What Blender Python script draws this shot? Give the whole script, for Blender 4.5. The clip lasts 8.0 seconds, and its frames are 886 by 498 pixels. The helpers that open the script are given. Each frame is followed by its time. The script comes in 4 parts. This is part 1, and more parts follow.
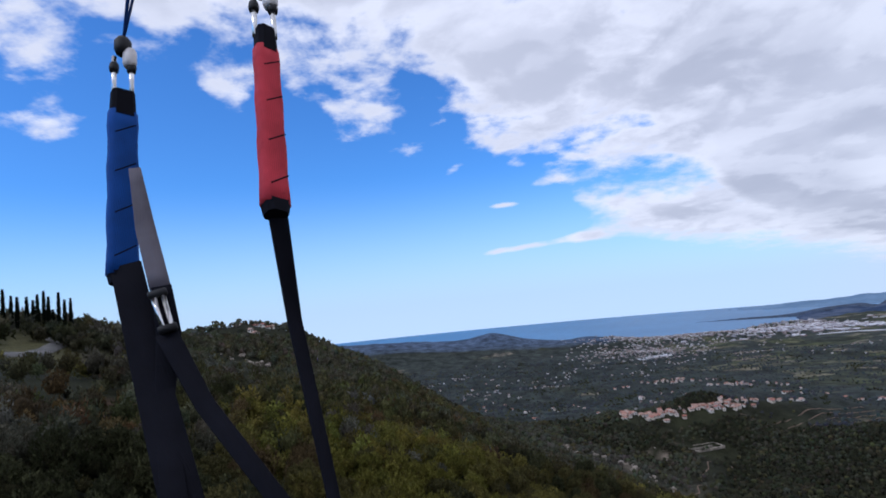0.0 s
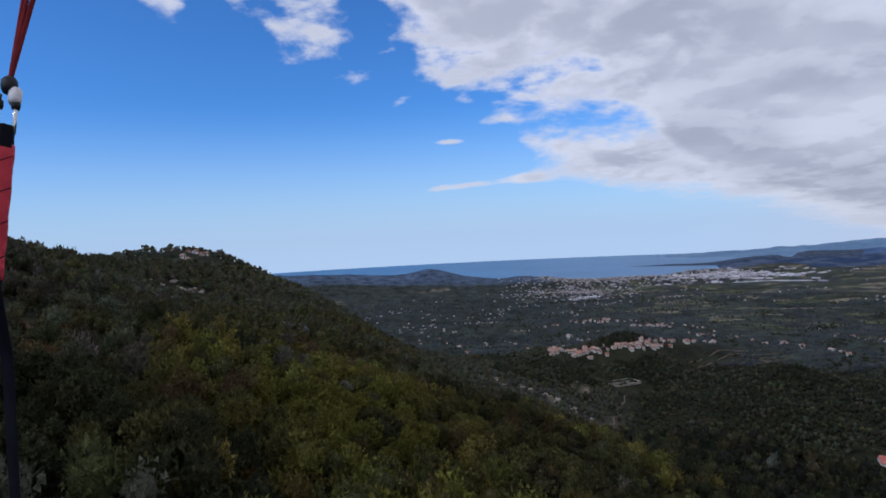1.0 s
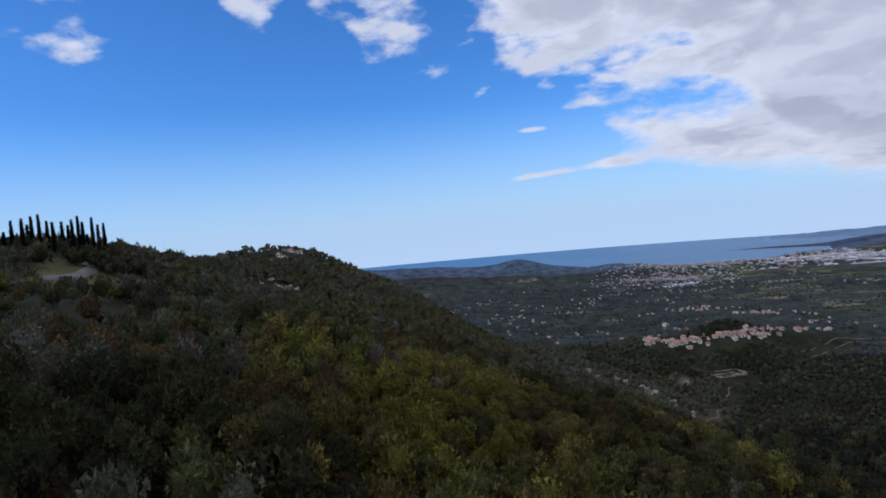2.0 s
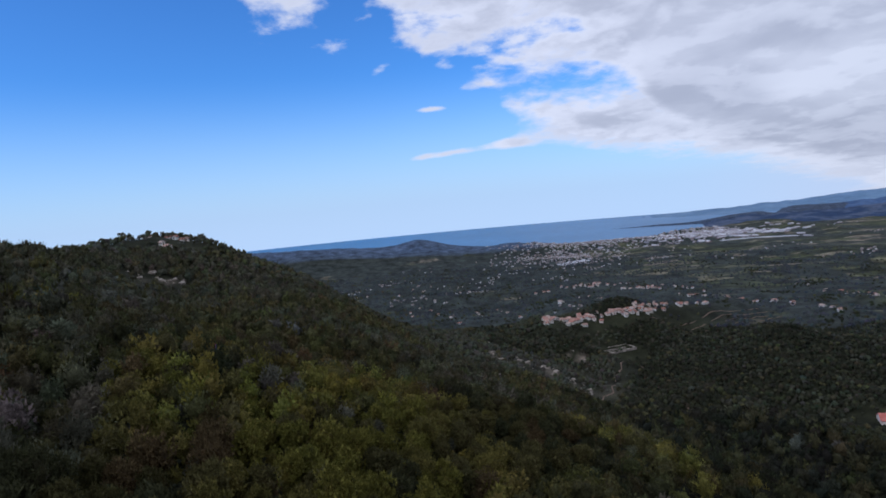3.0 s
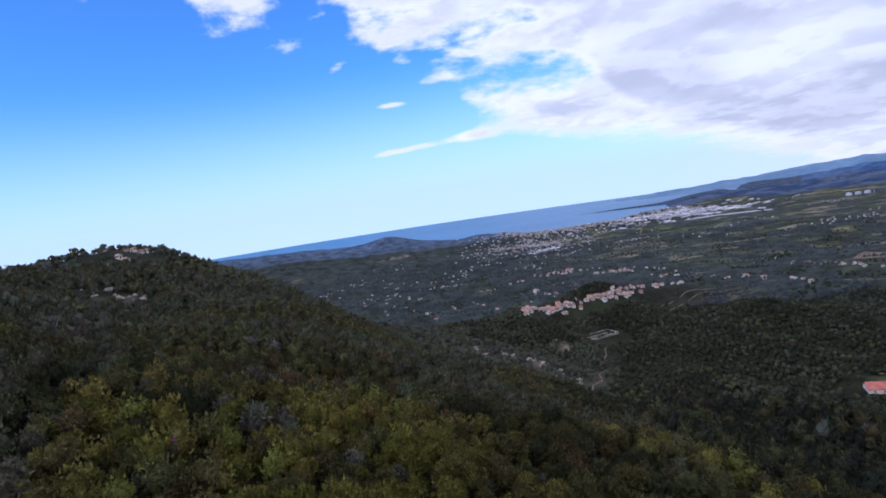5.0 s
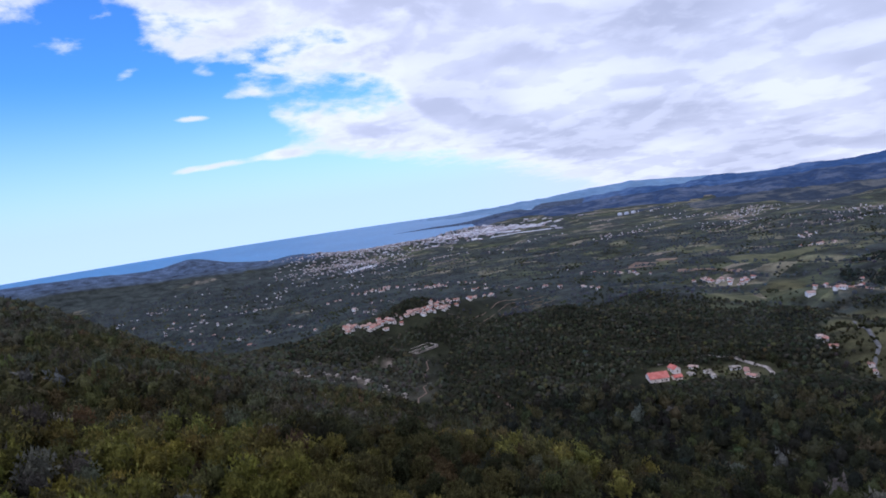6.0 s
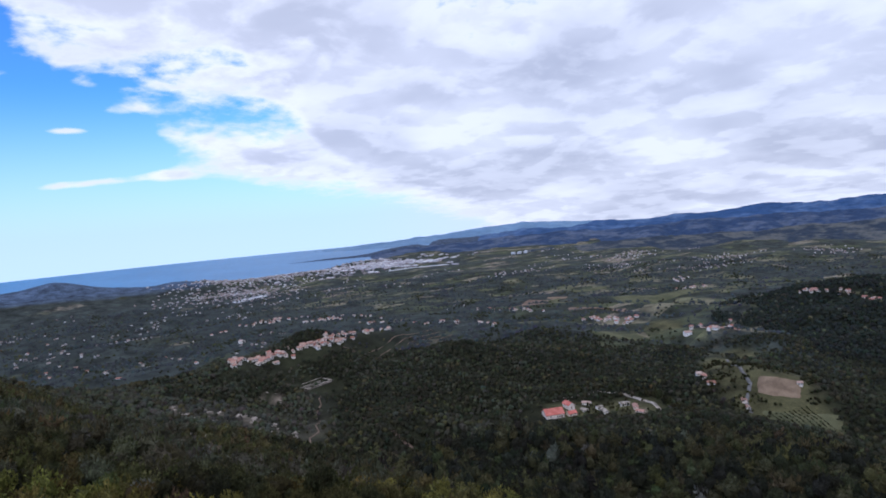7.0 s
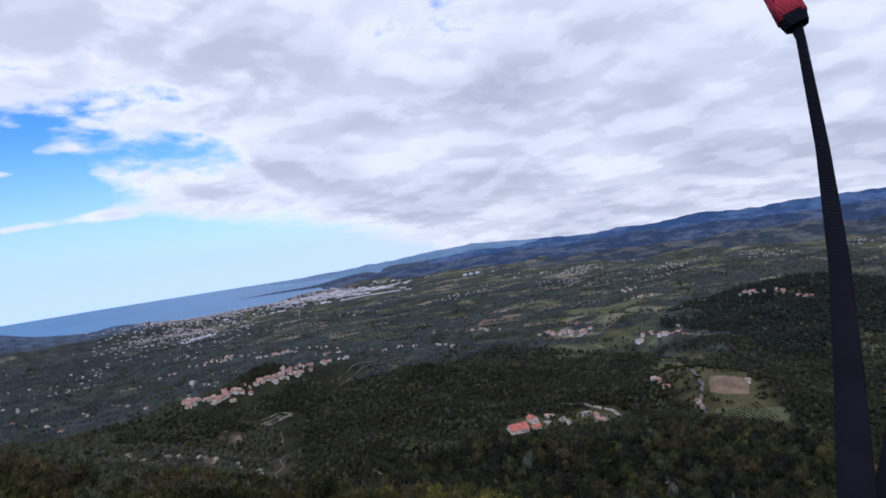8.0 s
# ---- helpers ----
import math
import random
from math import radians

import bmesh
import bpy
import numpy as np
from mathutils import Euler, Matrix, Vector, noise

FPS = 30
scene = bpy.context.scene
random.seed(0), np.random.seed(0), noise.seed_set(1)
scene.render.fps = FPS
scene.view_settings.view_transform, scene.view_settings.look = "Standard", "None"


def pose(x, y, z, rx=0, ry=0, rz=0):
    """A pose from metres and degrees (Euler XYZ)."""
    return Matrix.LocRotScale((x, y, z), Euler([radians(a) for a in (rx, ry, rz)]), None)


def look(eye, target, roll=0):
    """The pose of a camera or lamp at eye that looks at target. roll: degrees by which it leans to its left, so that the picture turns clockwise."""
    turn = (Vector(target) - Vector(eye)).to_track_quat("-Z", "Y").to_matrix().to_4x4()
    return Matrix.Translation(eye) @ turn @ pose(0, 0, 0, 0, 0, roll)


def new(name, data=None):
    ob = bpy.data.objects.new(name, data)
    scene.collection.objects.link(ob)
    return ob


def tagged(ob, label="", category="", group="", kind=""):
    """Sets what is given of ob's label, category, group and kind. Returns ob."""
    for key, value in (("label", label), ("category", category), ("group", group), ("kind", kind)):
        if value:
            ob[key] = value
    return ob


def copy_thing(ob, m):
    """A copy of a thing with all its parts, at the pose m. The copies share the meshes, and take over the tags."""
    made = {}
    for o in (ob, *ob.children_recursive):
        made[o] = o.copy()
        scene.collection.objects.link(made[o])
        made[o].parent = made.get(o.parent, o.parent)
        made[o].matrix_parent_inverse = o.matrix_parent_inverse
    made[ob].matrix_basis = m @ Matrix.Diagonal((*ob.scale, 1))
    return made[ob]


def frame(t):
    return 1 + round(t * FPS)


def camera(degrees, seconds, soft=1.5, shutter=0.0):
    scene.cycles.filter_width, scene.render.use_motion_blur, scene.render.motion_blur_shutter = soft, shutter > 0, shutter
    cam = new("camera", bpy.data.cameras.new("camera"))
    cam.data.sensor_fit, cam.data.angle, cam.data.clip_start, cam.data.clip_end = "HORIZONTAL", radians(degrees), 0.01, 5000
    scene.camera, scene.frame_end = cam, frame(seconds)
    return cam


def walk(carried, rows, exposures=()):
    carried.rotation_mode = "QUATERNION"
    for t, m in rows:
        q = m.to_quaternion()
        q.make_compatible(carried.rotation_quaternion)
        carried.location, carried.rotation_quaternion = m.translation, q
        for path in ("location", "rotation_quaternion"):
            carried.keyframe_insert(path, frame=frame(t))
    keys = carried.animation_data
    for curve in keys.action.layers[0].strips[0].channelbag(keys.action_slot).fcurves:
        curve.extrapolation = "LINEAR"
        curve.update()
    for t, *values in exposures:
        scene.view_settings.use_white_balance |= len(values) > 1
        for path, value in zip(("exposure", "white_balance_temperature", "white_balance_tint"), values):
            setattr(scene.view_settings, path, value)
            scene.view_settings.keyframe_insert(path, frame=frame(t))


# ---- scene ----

# ================= camera and its way =================
cam = camera(74.0, 8.0, soft=1.75)
ROWS = [  # seconds, x, y, z, yaw, pitch, roll
    (0.0, 0.00, 3.00, 260.60, -0.41, 5.10, 5.60),
    (0.5, 0.22, 2.74, 260.65, -5.29, 1.07, 4.28),
    (1.0, 0.35, 2.73, 260.73, -6.17, -1.60, 2.95),
    (1.5, 0.61, 2.48, 260.69, 0.53, -2.29, 4.94),
    (1.7, 0.58, 2.62, 260.72, 2.37, -1.84, 5.08),
    (2.8, -0.61, 16.27, 264.20, -4.48, -3.40, 5.89),
    (3.0, -0.86, 17.92, 265.00, -7.59, -4.75, 5.23),
    (3.5, -1.34, 22.43, 266.60, -6.85, -8.15, 5.10),
    (4.0, -1.57, 27.21, 267.00, -4.17, -5.35, 7.10),
    (4.2, -1.80, 29.07, 266.80, -5.47, -5.50, 7.30),
    (5.3, -5.96, 38.95, 263.20, -18.50, -6.30, 9.90),
    (5.5, -6.64, 41.04, 262.40, -25.80, -7.70, 9.90),
    (6.0, -7.64, 46.55, 260.60, -29.10, -6.26, 7.80),
    (6.5, -6.60, 53.50, 259.10, -38.19, -7.42, 6.22),
    (7.0, -5.90, 60.40, 257.40, -39.05, -4.00, 4.65),
    (7.2, -9.40, 61.40, 256.90, -40.75, -2.70, 6.20),
    (7.35, -12.40, 61.10, 256.40, -42.40, -2.00, 7.60),
    (7.5, -12.907, 60.007, 256.10, -43.55, -1.60, 8.60),
    (8.0, -12.834, 60.044, 256.08, -44.10, -2.12, 7.75),
]
walk(cam, [(t, pose(x, y, z, 90 + p, r, a)) for t, x, y, z, a, p, r in ROWS],
     exposures=[(0.0, -0.08, 5600, 14), (0.5, -0.34, 5600, 14), (1.0, -0.40, 5600, 14), (1.5, -0.34, 5600, 13), (2.8, -0.28, 5550, 13), (3.1, -0.20, 5500, 15), (3.5, 0.06, 5400, 18), (4.0, 0.18, 5350, 21), (5.5, 0.11, 5350, 20), (6.0, 0.12, 5350, 20), (6.5, 0.08, 5400, 18), (7.0, 0.13, 5450, 16), (8.0, 0.03, 5600, 16)])

# ================= sky and sun =================
SUN_EL, SUN_AZ = 42.0, 115.0     # degrees; azimuth to the left of +y
sun = new("sun", bpy.data.lights.new("sun", "SUN"))
sun.data.energy, sun.data.angle, sun.data.color = 1.0, radians(12), (1.0, 0.95, 0.88)
sun.matrix_world = look((0, 0, 0), (math.sin(radians(SUN_AZ)) * math.cos(radians(SUN_EL)), -math.cos(radians(SUN_AZ)) * math.cos(radians(SUN_EL)), -math.sin(radians(SUN_EL))))


class Nodes:
    """Short hand for node trees."""

    def __init__(self, tree):
        self.tree = tree
        tree.nodes.clear()

    def add(self, kind, **kw):
        n = self.tree.nodes.new(kind)
        for k, v in kw.items():
            self.put(n.inputs[k], v)
        return n

    def attribute(self, name):
        n = self.tree.nodes.new("ShaderNodeAttribute")
        n.attribute_name = name
        return n

    def put(self, socket, v):
        if isinstance(v, bpy.types.NodeSocket):
            self.tree.links.new(v, socket)
        else:
            socket.default_value = v

    def math(self, op, *vs):
        n = self.tree.nodes.new("ShaderNodeMath")
        n.operation = op
        for i, v in enumerate(vs):
            self.put(n.inputs[i], v)
        return n.outputs[0]

    def xyz(self, x, y, z):
        return self.add("ShaderNodeCombineXYZ", X=x, Y=y, Z=z).outputs[0]

    def noise(self, vector, scale, detail=5.0, rough=0.55):
        return self.add("ShaderNodeTexNoise", Vector=vector, Scale=scale, Detail=detail, Roughness=rough).outputs[0]

    def span(self, v, a, b, lo=0.0, hi=1.0):
        n = self.add("ShaderNodeMapRange")
        n.interpolation_type = "SMOOTHSTEP"
        for i, q in enumerate((v, a, b, lo, hi)):
            self.put(n.inputs[i], q)
        return n.outputs[0]

    def span_flat(self, v, a, b):
        n = self.add("ShaderNodeMapRange")
        for i, q in enumerate((v, a, b)):
            self.put(n.inputs[i], q)
        return n.outputs[0]

    def mix(self, f, a, b, how="MIX"):
        n = self.tree.nodes.new("ShaderNodeMix")
        n.data_type, n.blend_type = "RGBA", how
        for i, v in ((0, f), (6, a), (7, b)):
            self.put(n.inputs[i], v)
        return n.outputs[2]

    def ramp(self, f, stops):
        n = self.tree.nodes.new("ShaderNodeValToRGB")
        self.put(n.inputs[0], f)
        e = n.color_ramp.elements
        while len(e) < len(stops):
            e.new(0.5)
        for q, (p, c) in zip(e, stops):
            q.position, q.color = p, (*c, 1)
        return n.outputs[0]


world = bpy.data.worlds.new("sky")
scene.world = world
world.use_nodes = True
N = Nodes(world.node_tree)
sky = N.add("ShaderNodeTexSky")
sky.sky_type, sky.sun_disc, sky.sun_elevation, sky.sun_rotation = "NISHITA", False, radians(SUN_EL), radians(-SUN_AZ)
sky.altitude, sky.air_density, sky.dust_density, sky.ozone_density = 300.0, 1.0, 0.6, 2.2
blue = N.mix(1.0, sky.outputs[0], (0.064, 0.116, 0.172, 1), "MULTIPLY")
part_xyz = N.add("ShaderNodeSeparateXYZ", Vector=N.add("ShaderNodeTexCoord").outputs["Generated"])
dx, dy, dz = part_xyz.outputs
az = N.math("MULTIPLY", N.math("ARCTAN2", dx, dy), 57.2958)      # degrees to the right of +y
el = N.math("MULTIPLY", N.math("ARCSINE", dz), 57.2958)
# clouds lie on a level sheet: directions are spread over it, so that they flatten and crowd towards the horizon
spread = N.math("ADD", N.math("MAXIMUM", dz, -0.08), 0.24)
sheet_x, sheet_y = N.math("DIVIDE", dx, spread), N.math("DIVIDE", dy, spread)


def cloud_noise(stretch):
    """Billows on the sheet at three sizes; stretch: looks that much farther out."""
    at = N.xyz(N.math("MULTIPLY", sheet_x, stretch), N.math("MULTIPLY", sheet_y, stretch), 4.3)
    bend = N.add("ShaderNodeTexNoise", Vector=at, Scale=2.6, Detail=2.0)
    bent = N.add("ShaderNodeVectorMath")
    bent.operation = "MULTIPLY_ADD"
    N.put(bent.inputs[0], bend.outputs["Color"])
    bent.inputs[1].default_value = (0.24, 0.24, 0.24)
    N.put(bent.inputs[2], at)
    wide, lumps_ = N.noise(bent.outputs[0], 1.7, 2.0, 0.5), N.noise(bent.outputs[0], 4.2, 5.0, 0.52)
    return N.math("ADD", N.math("MULTIPLY", wide, 0.38), N.math("MULTIPLY", lumps_, 0.62))


def outline(points):
    """A height in degrees for each azimuth, by straight runs between points."""
    v = N.ramp(N.span_flat(az, -180.0, 180.0), [((p + 180) / 360, ((e + 20) / 60,) * 3) for p, e in points])
    return N.math("SUBTRACT", N.math("MULTIPLY", v, 60.0), 20.0)


def blob(a, e, wa, we, lean=0.0):
    """A soft oval round a direction, in degrees; lean: rise per degree to the right."""
    u = N.math("DIVIDE", N.math("SUBTRACT", az, a), wa)
    v = N.math("DIVIDE", N.math("SUBTRACT", N.math("SUBTRACT", el, e), N.math("MULTIPLY", N.math("SUBTRACT", az, a), lean)), we)
    r = N.math("ADD", N.math("MULTIPLY", u, u), N.math("MULTIPLY", v, v))
    return N.math("EXPONENT", N.math("MULTIPLY", r, -1.0))


billow, beyond = cloud_noise(1.0), cloud_noise(1.07)
# how many degrees inside the cloud deck a direction lies: the broad deck, and the long bank under its edge
deck_rim = outline(((-180, 8), (-120, 22), (-45, 27), (-20, 25.5), (-12, 24.5), (-3, 23.5), (2, 21), (5, 17.8), (9, 14.6), (13, 12.0), (17, 11.2), (22, 10.8), (26, 9.6), (28, 5.5), (31, 2.2), (36, 0.9), (42, -1.2), (50, -6), (180, -8)))
bank_top = outline(((-180, 2), (12, 4), (14.5, 8.4), (20, 8.4), (25, 8.2), (29, 7), (180, -5)))
bank_foot = outline(((-180, 30), (12, 13), (14.5, 8.3), (17, 6.9), (19, 5.4), (22, 3.8), (30, 2.4), (180, 2.0)))
deck = N.math("MAXIMUM", N.math("SUBTRACT", el, deck_rim), N.math("MINIMUM", N.math("SUBTRACT", bank_top, el), N.math("SUBTRACT", el, bank_foot)))
deck = N.math("MINIMUM", deck, 6.0)
for a, e, wa, we, lean, amount in ((-5.5, 17.6, 5.8, 3.8, 0.0, 9.2), (-1.0, 14.9, 2.6, 1.3, 0.0, 4.5), (2.4, 12.4, 1.6, 1.0, 0.35, 8.4), (7.4, 8.7, 2.4, 0.5, 0.0, 5.0), (7.9, 14.2, 1.4, 1.0, 0.0, 3.0), (8.6, 12.5, 1.3, 0.5, 0.0, 3.4),
                                   (11.5, 10.4, 2.2, 0.5, 0.1, 2.6), (12.6, 4.7, 4.6, 0.85, 0.02, 6.0), (6.0, 4.2, 5.0, 0.8, 0.05, 9.0), (-18.5, 20.6, 3.6, 2.2, -0.25, 7.6), (-32.0, 17.0, 3.2, 2.0, 0.0, 11.0),
                                   (-33.5, 21.4, 5.0, 2.6, 0.1, 7.2), (-25.5, 22.4, 3.2, 1.6, 0.2, 3.6), (-12.3, 21.4, 1.8, 1.2, 0.0, 3.6), (7.0, 18.4, 1.6, 1.2, 0.0, -3.0)):
    deck = N.math("ADD", deck, N.math("MULTIPLY", blob(a, e, wa, we, lean), amount))
ragged = N.math("MULTIPLY", N.math("SUBTRACT", billow, 0.5), N.span(el, 5.0, 19.0, 11.0, 34.0))
wisps = N.math("MULTIPLY", N.math("SUBTRACT", N.noise(N.xyz(sheet_x, sheet_y, 1.7), 13.0, 5.0, 0.6), 0.5), N.span(el, 4.0, 18.0, 4.5, 8.0))
ragged = N.math("ADD", ragged, wisps)
inside_cloud = N.math("ADD", N.math("MULTIPLY", deck, N.span(el, 4.0, 17.0, 2.6, 1.0)), ragged)     # lower clouds are smaller and crisper
cover = N.math("MULTIPLY", N.span(inside_cloud, -2.6, 2.3), 0.97)
under = N.math("SUBTRACT", beyond, billow)                       # lower flanks of the billows are darker
thick = N.span(inside_cloud, 0.8, 6.5)
grey = N.noise(N.xyz(sheet_x, sheet_y, 8.8), 1.1, 3.0, 0.5)
gloom = N.math("MULTIPLY", thick, N.math("ADD", N.math("MULTIPLY", N.span(grey, 0.40, 0.64), 0.46), N.math("MULTIPLY", N.span(billow, 0.40, 0.62), 0.26)))
gloom = N.math("ADD", N.math("MULTIPLY", gloom, N.span(az, 0.0, 45.0, 0.55, 1.0)), N.math("MULTIPLY", N.span(under, 0.05, -0.05), N.math("MULTIPLY", cover, 0.20)))
lit = N.mix(N.span(az, 15.0, 50.0), (0.93, 0.915, 0.935, 1), (0.86, 0.855, 0.865, 1))
white = N.mix(gloom, lit, (0.46, 0.47, 0.52, 1))
haze = N.mix(N.span(el, -3.5, 13.0, 0.95, 0.0), blue, (0.65, 0.81, 0.98, 1))
milky = N.math("MULTIPLY", N.span(az, 26.0, 56.0), N.span(el, -1.0, 8.0, 0.85, 0.0))
haze = N.mix(milky, haze, (0.72, 0.74, 0.82, 1))
full = N.mix(cover, haze, white)
back = N.add("ShaderNodeBackground", Color=full, Strength=1.0)
N.tree.links.new(back.outputs[0], N.add("ShaderNodeOutputWorld").inputs[0])


# ================= materials =================
def material(name, build, rough=0.8, metal=0.0, spec=0.3, bump=None):
    m = bpy.data.materials.new(name)
    m.use_nodes = True
    n = Nodes(m.node_tree)
    p = n.add("ShaderNodeBsdfPrincipled", Roughness=rough, Metallic=metal)
    p.inputs["Specular IOR Level"].default_value = spec
    n.put(p.inputs["Base Color"], build(n))
    if bump:
        b = n.add("ShaderNodeBump", Height=bump[0](n), Distance=bump[1], Strength=bump[2])
        n.tree.links.new(b.outputs[0], p.inputs["Normal"])
    n.tree.links.new(p.outputs[0], n.add("ShaderNodeOutputMaterial").inputs[0])
    return m


def place(n):
    return n.add("ShaderNodeNewGeometry").outputs["Position"]


def own(n):
    return n.add("ShaderNodeTexCoord").outputs["Object"]


def stained(dark, light, scale, fine, low=0.35, high=0.65):
    """Two tones at a coarse and a fine scale, in the world's metres."""

    def build(n):
        at = place(n)
        a = n.mix(n.span(n.noise(at, scale, 4), low, high), (*dark, 1), (*light, 1))
        return n.mix(0.5, a, n.ramp(n.noise(at, fine, 3), ((0.3, (0.55,) * 3), (0.7, (1.0,) * 3))), "MULTIPLY")

    return build


def patchy(dark, light, scale, fine):
    """Woods and clearings, long across the slope, seen from far off."""

    def build(n):
        at = n.add("ShaderNodeMapping", Vector=place(n), Scale=(1.0, 1.0, 3.0)).outputs[0]
        a = n.mix(n.span(n.noise(at, scale, 6, 0.65), 0.46, 0.60), (*dark, 1), (*light, 1))
        return n.mix(0.6, a, n.ramp(n.noise(at, fine, 4, 0.6), ((0.3, (0.55,) * 3), (0.7, (1.25,) * 3))), "MULTIPLY")

    return build


def per_thing(tones, fine=1.5):
    """One of some tones for each object, with fine unevenness."""

    def build(n):
        r = n.add("ShaderNodeObjectInfo").outputs["Random"]
        c = n.ramp(r, [(i / max(len(tones) - 1, 1), t) for i, t in enumerate(tones)])
        return n.mix(0.6, c, n.ramp(n.noise(place(n), fine, 4), ((0.3, (0.62,) * 3), (0.7, (1.0,) * 3))), "MULTIPLY")

    return build


def attribute(name, spread):
    """Colours of a mesh attribute, uneven from piece to piece."""

    def build(n):
        a = n.attribute(name).outputs["Color"]
        r = n.add("ShaderNodeNewGeometry").outputs["Random Per Island"]
        return n.mix(1.0, a, n.ramp(r, ((0.0, (1 - spread,) * 3), (1.0, (1 + spread,) * 3))), "MULTIPLY")

    return build


def ground_colour(n):
    at = place(n)
    cover = n.attribute("cover").outputs["Color"]
    plain = n.attribute("plain").outputs["Fac"]
    turned = n.add("ShaderNodeMapping", Vector=at, Rotation=(0, 0, 0.5), Scale=(1.0, 2.1, 0.0)).outputs[0]
    wavy = n.add("ShaderNodeVectorMath")
    wavy.operation = "ADD"
    n.put(wavy.inputs[0], turned)
    n.put(wavy.inputs[1], n.add("ShaderNodeTexNoise", Vector=at, Scale=0.004, Detail=2.0).outputs[1])
    cell = n.add("ShaderNodeTexVoronoi", Vector=wavy.outputs[0], Scale=0.0105)
    pick = n.add("ShaderNodeSeparateColor", Color=cell.outputs["Color"]).outputs[0]
    tone = n.ramp(pick, ((0.0, (0.036, 0.042, 0.030)), (0.40, (0.050, 0.056, 0.036)), (0.58, (0.085, 0.094, 0.046)), (0.78, (0.135, 0.130, 0.076)), (1.0, (0.24, 0.200, 0.150))))
    east = n.add("ShaderNodeSeparateXYZ", Vector=at).outputs[0]
    wood = n.span(n.math("ADD", n.noise(at, 0.0055, 7, 0.62), n.span(east, 350.0, 950.0, 0.13, 0.0)), 0.45, 0.56)
    tone = n.mix(wood, tone, (0.044, 0.052, 0.046, 1))
    c = n.mix(plain, cover, tone)
    c = n.mix(1.0, c, n.ramp(n.noise(at, 0.030, 6, 0.65), ((0.32, (0.35,) * 3), (0.68, (1.60,) * 3))), "MULTIPLY")
    c = n.mix(0.6, c, n.ramp(n.noise(at, 0.9, 4), ((0.3, (0.55,) * 3), (0.7, (1.15,) * 3))), "MULTIPLY")
    return n.mix(0.7, c, n.ramp(n.noise(at, 5.0, 4, 0.65), ((0.32, (0.45,) * 3), (0.68, (1.35,) * 3))), "MULTIPLY")


M = {}
M["ground"] = material("ground", ground_colour, 0.95, spec=0.1, bump=(lambda n: n.noise(place(n), 0.5, 5), 0.6, 0.7))
M["sea"] = material("sea", stained((0.026, 0.165, 0.36), (0.042, 0.20, 0.42), 0.0016, 0.02), 0.40, spec=0.35, bump=(lambda n: n.noise(place(n), 0.12, 6), 1.2, 0.5))
def mottle(n, c, at, coarse, fine_):
    """Leafy unevenness at two scales."""
    c = n.mix(1.0, c, n.ramp(n.noise(at, coarse, 3), ((0.30, (0.68,) * 3), (0.72, (1.32,) * 3))), "MULTIPLY")
    return n.mix(1.0, c, n.ramp(n.noise(at, fine_, 3), ((0.32, (0.62,) * 3), (0.70, (1.34,) * 3))), "MULTIPLY")


def leaf_relief(n):
    at = place(n)
    return n.math("ADD", n.noise(at, 2.4, 4, 0.6), n.math("MULTIPLY", n.noise(at, 7.0, 3, 0.6), 0.5))


M["forest"] = material("forest_leaves", lambda n: mottle(n, n.mix(1.0, n.attribute("tint").outputs["Color"], n.ramp(n.add("ShaderNodeNewGeometry").outputs["Random Per Island"], ((0.0, (0.84,) * 3), (1.0, (1.16,) * 3))), "MULTIPLY"), place(n), 0.5, 2.6), 0.8, spec=0.08, bump=(leaf_relief, 0.9, 1.0))
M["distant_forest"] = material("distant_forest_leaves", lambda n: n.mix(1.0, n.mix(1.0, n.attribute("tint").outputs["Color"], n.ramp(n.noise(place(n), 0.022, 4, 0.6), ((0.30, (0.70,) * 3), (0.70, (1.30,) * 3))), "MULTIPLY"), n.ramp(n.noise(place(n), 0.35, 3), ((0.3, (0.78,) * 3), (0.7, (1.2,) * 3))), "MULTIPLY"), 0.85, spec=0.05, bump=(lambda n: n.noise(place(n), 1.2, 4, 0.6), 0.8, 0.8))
M["bark"] = material("bark", stained((0.045, 0.036, 0.028), (0.12, 0.10, 0.08), 1.5, 14.0), 0.9, spec=0.1)
for key, tones in (("green", ((0.094, 0.088, 0.034), (0.144, 0.128, 0.046))), ("lime", ((0.162, 0.158, 0.032), (0.222, 0.204, 0.042))), ("yellow", ((0.150, 0.136, 0.038), (0.206, 0.178, 0.046))),
                   ("dark", ((0.050, 0.056, 0.026), (0.082, 0.084, 0.038))), ("pale", ((0.118, 0.118, 0.084), (0.165, 0.162, 0.116))),
                   ("brown", ((0.100, 0.074, 0.036), (0.140, 0.100, 0.046))), ("cypress", ((0.012, 0.022, 0.011), (0.020, 0.032, 0.015)))):
    def leafy(n, tones=tones):
        c = n.mix(n.add("ShaderNodeObjectInfo").outputs["Random"], (*tones[0], 1), (*tones[1], 1))
        c = n.mix(1.0, c, n.ramp(n.add("ShaderNodeNewGeometry").outputs["Random Per Island"], ((0.0, (0.76,) * 3), (1.0, (1.24,) * 3))), "MULTIPLY")
        # crown body darkened: shade behind the sprays is put into its colour
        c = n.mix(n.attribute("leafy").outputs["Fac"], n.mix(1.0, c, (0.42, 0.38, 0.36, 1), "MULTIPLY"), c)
        return mottle(n, c, place(n), 1.2, 4.5)
    M[key] = material(key + "_leaves", leafy, 0.8, spec=0.08, bump=(leaf_relief, 0.8, 1.0))
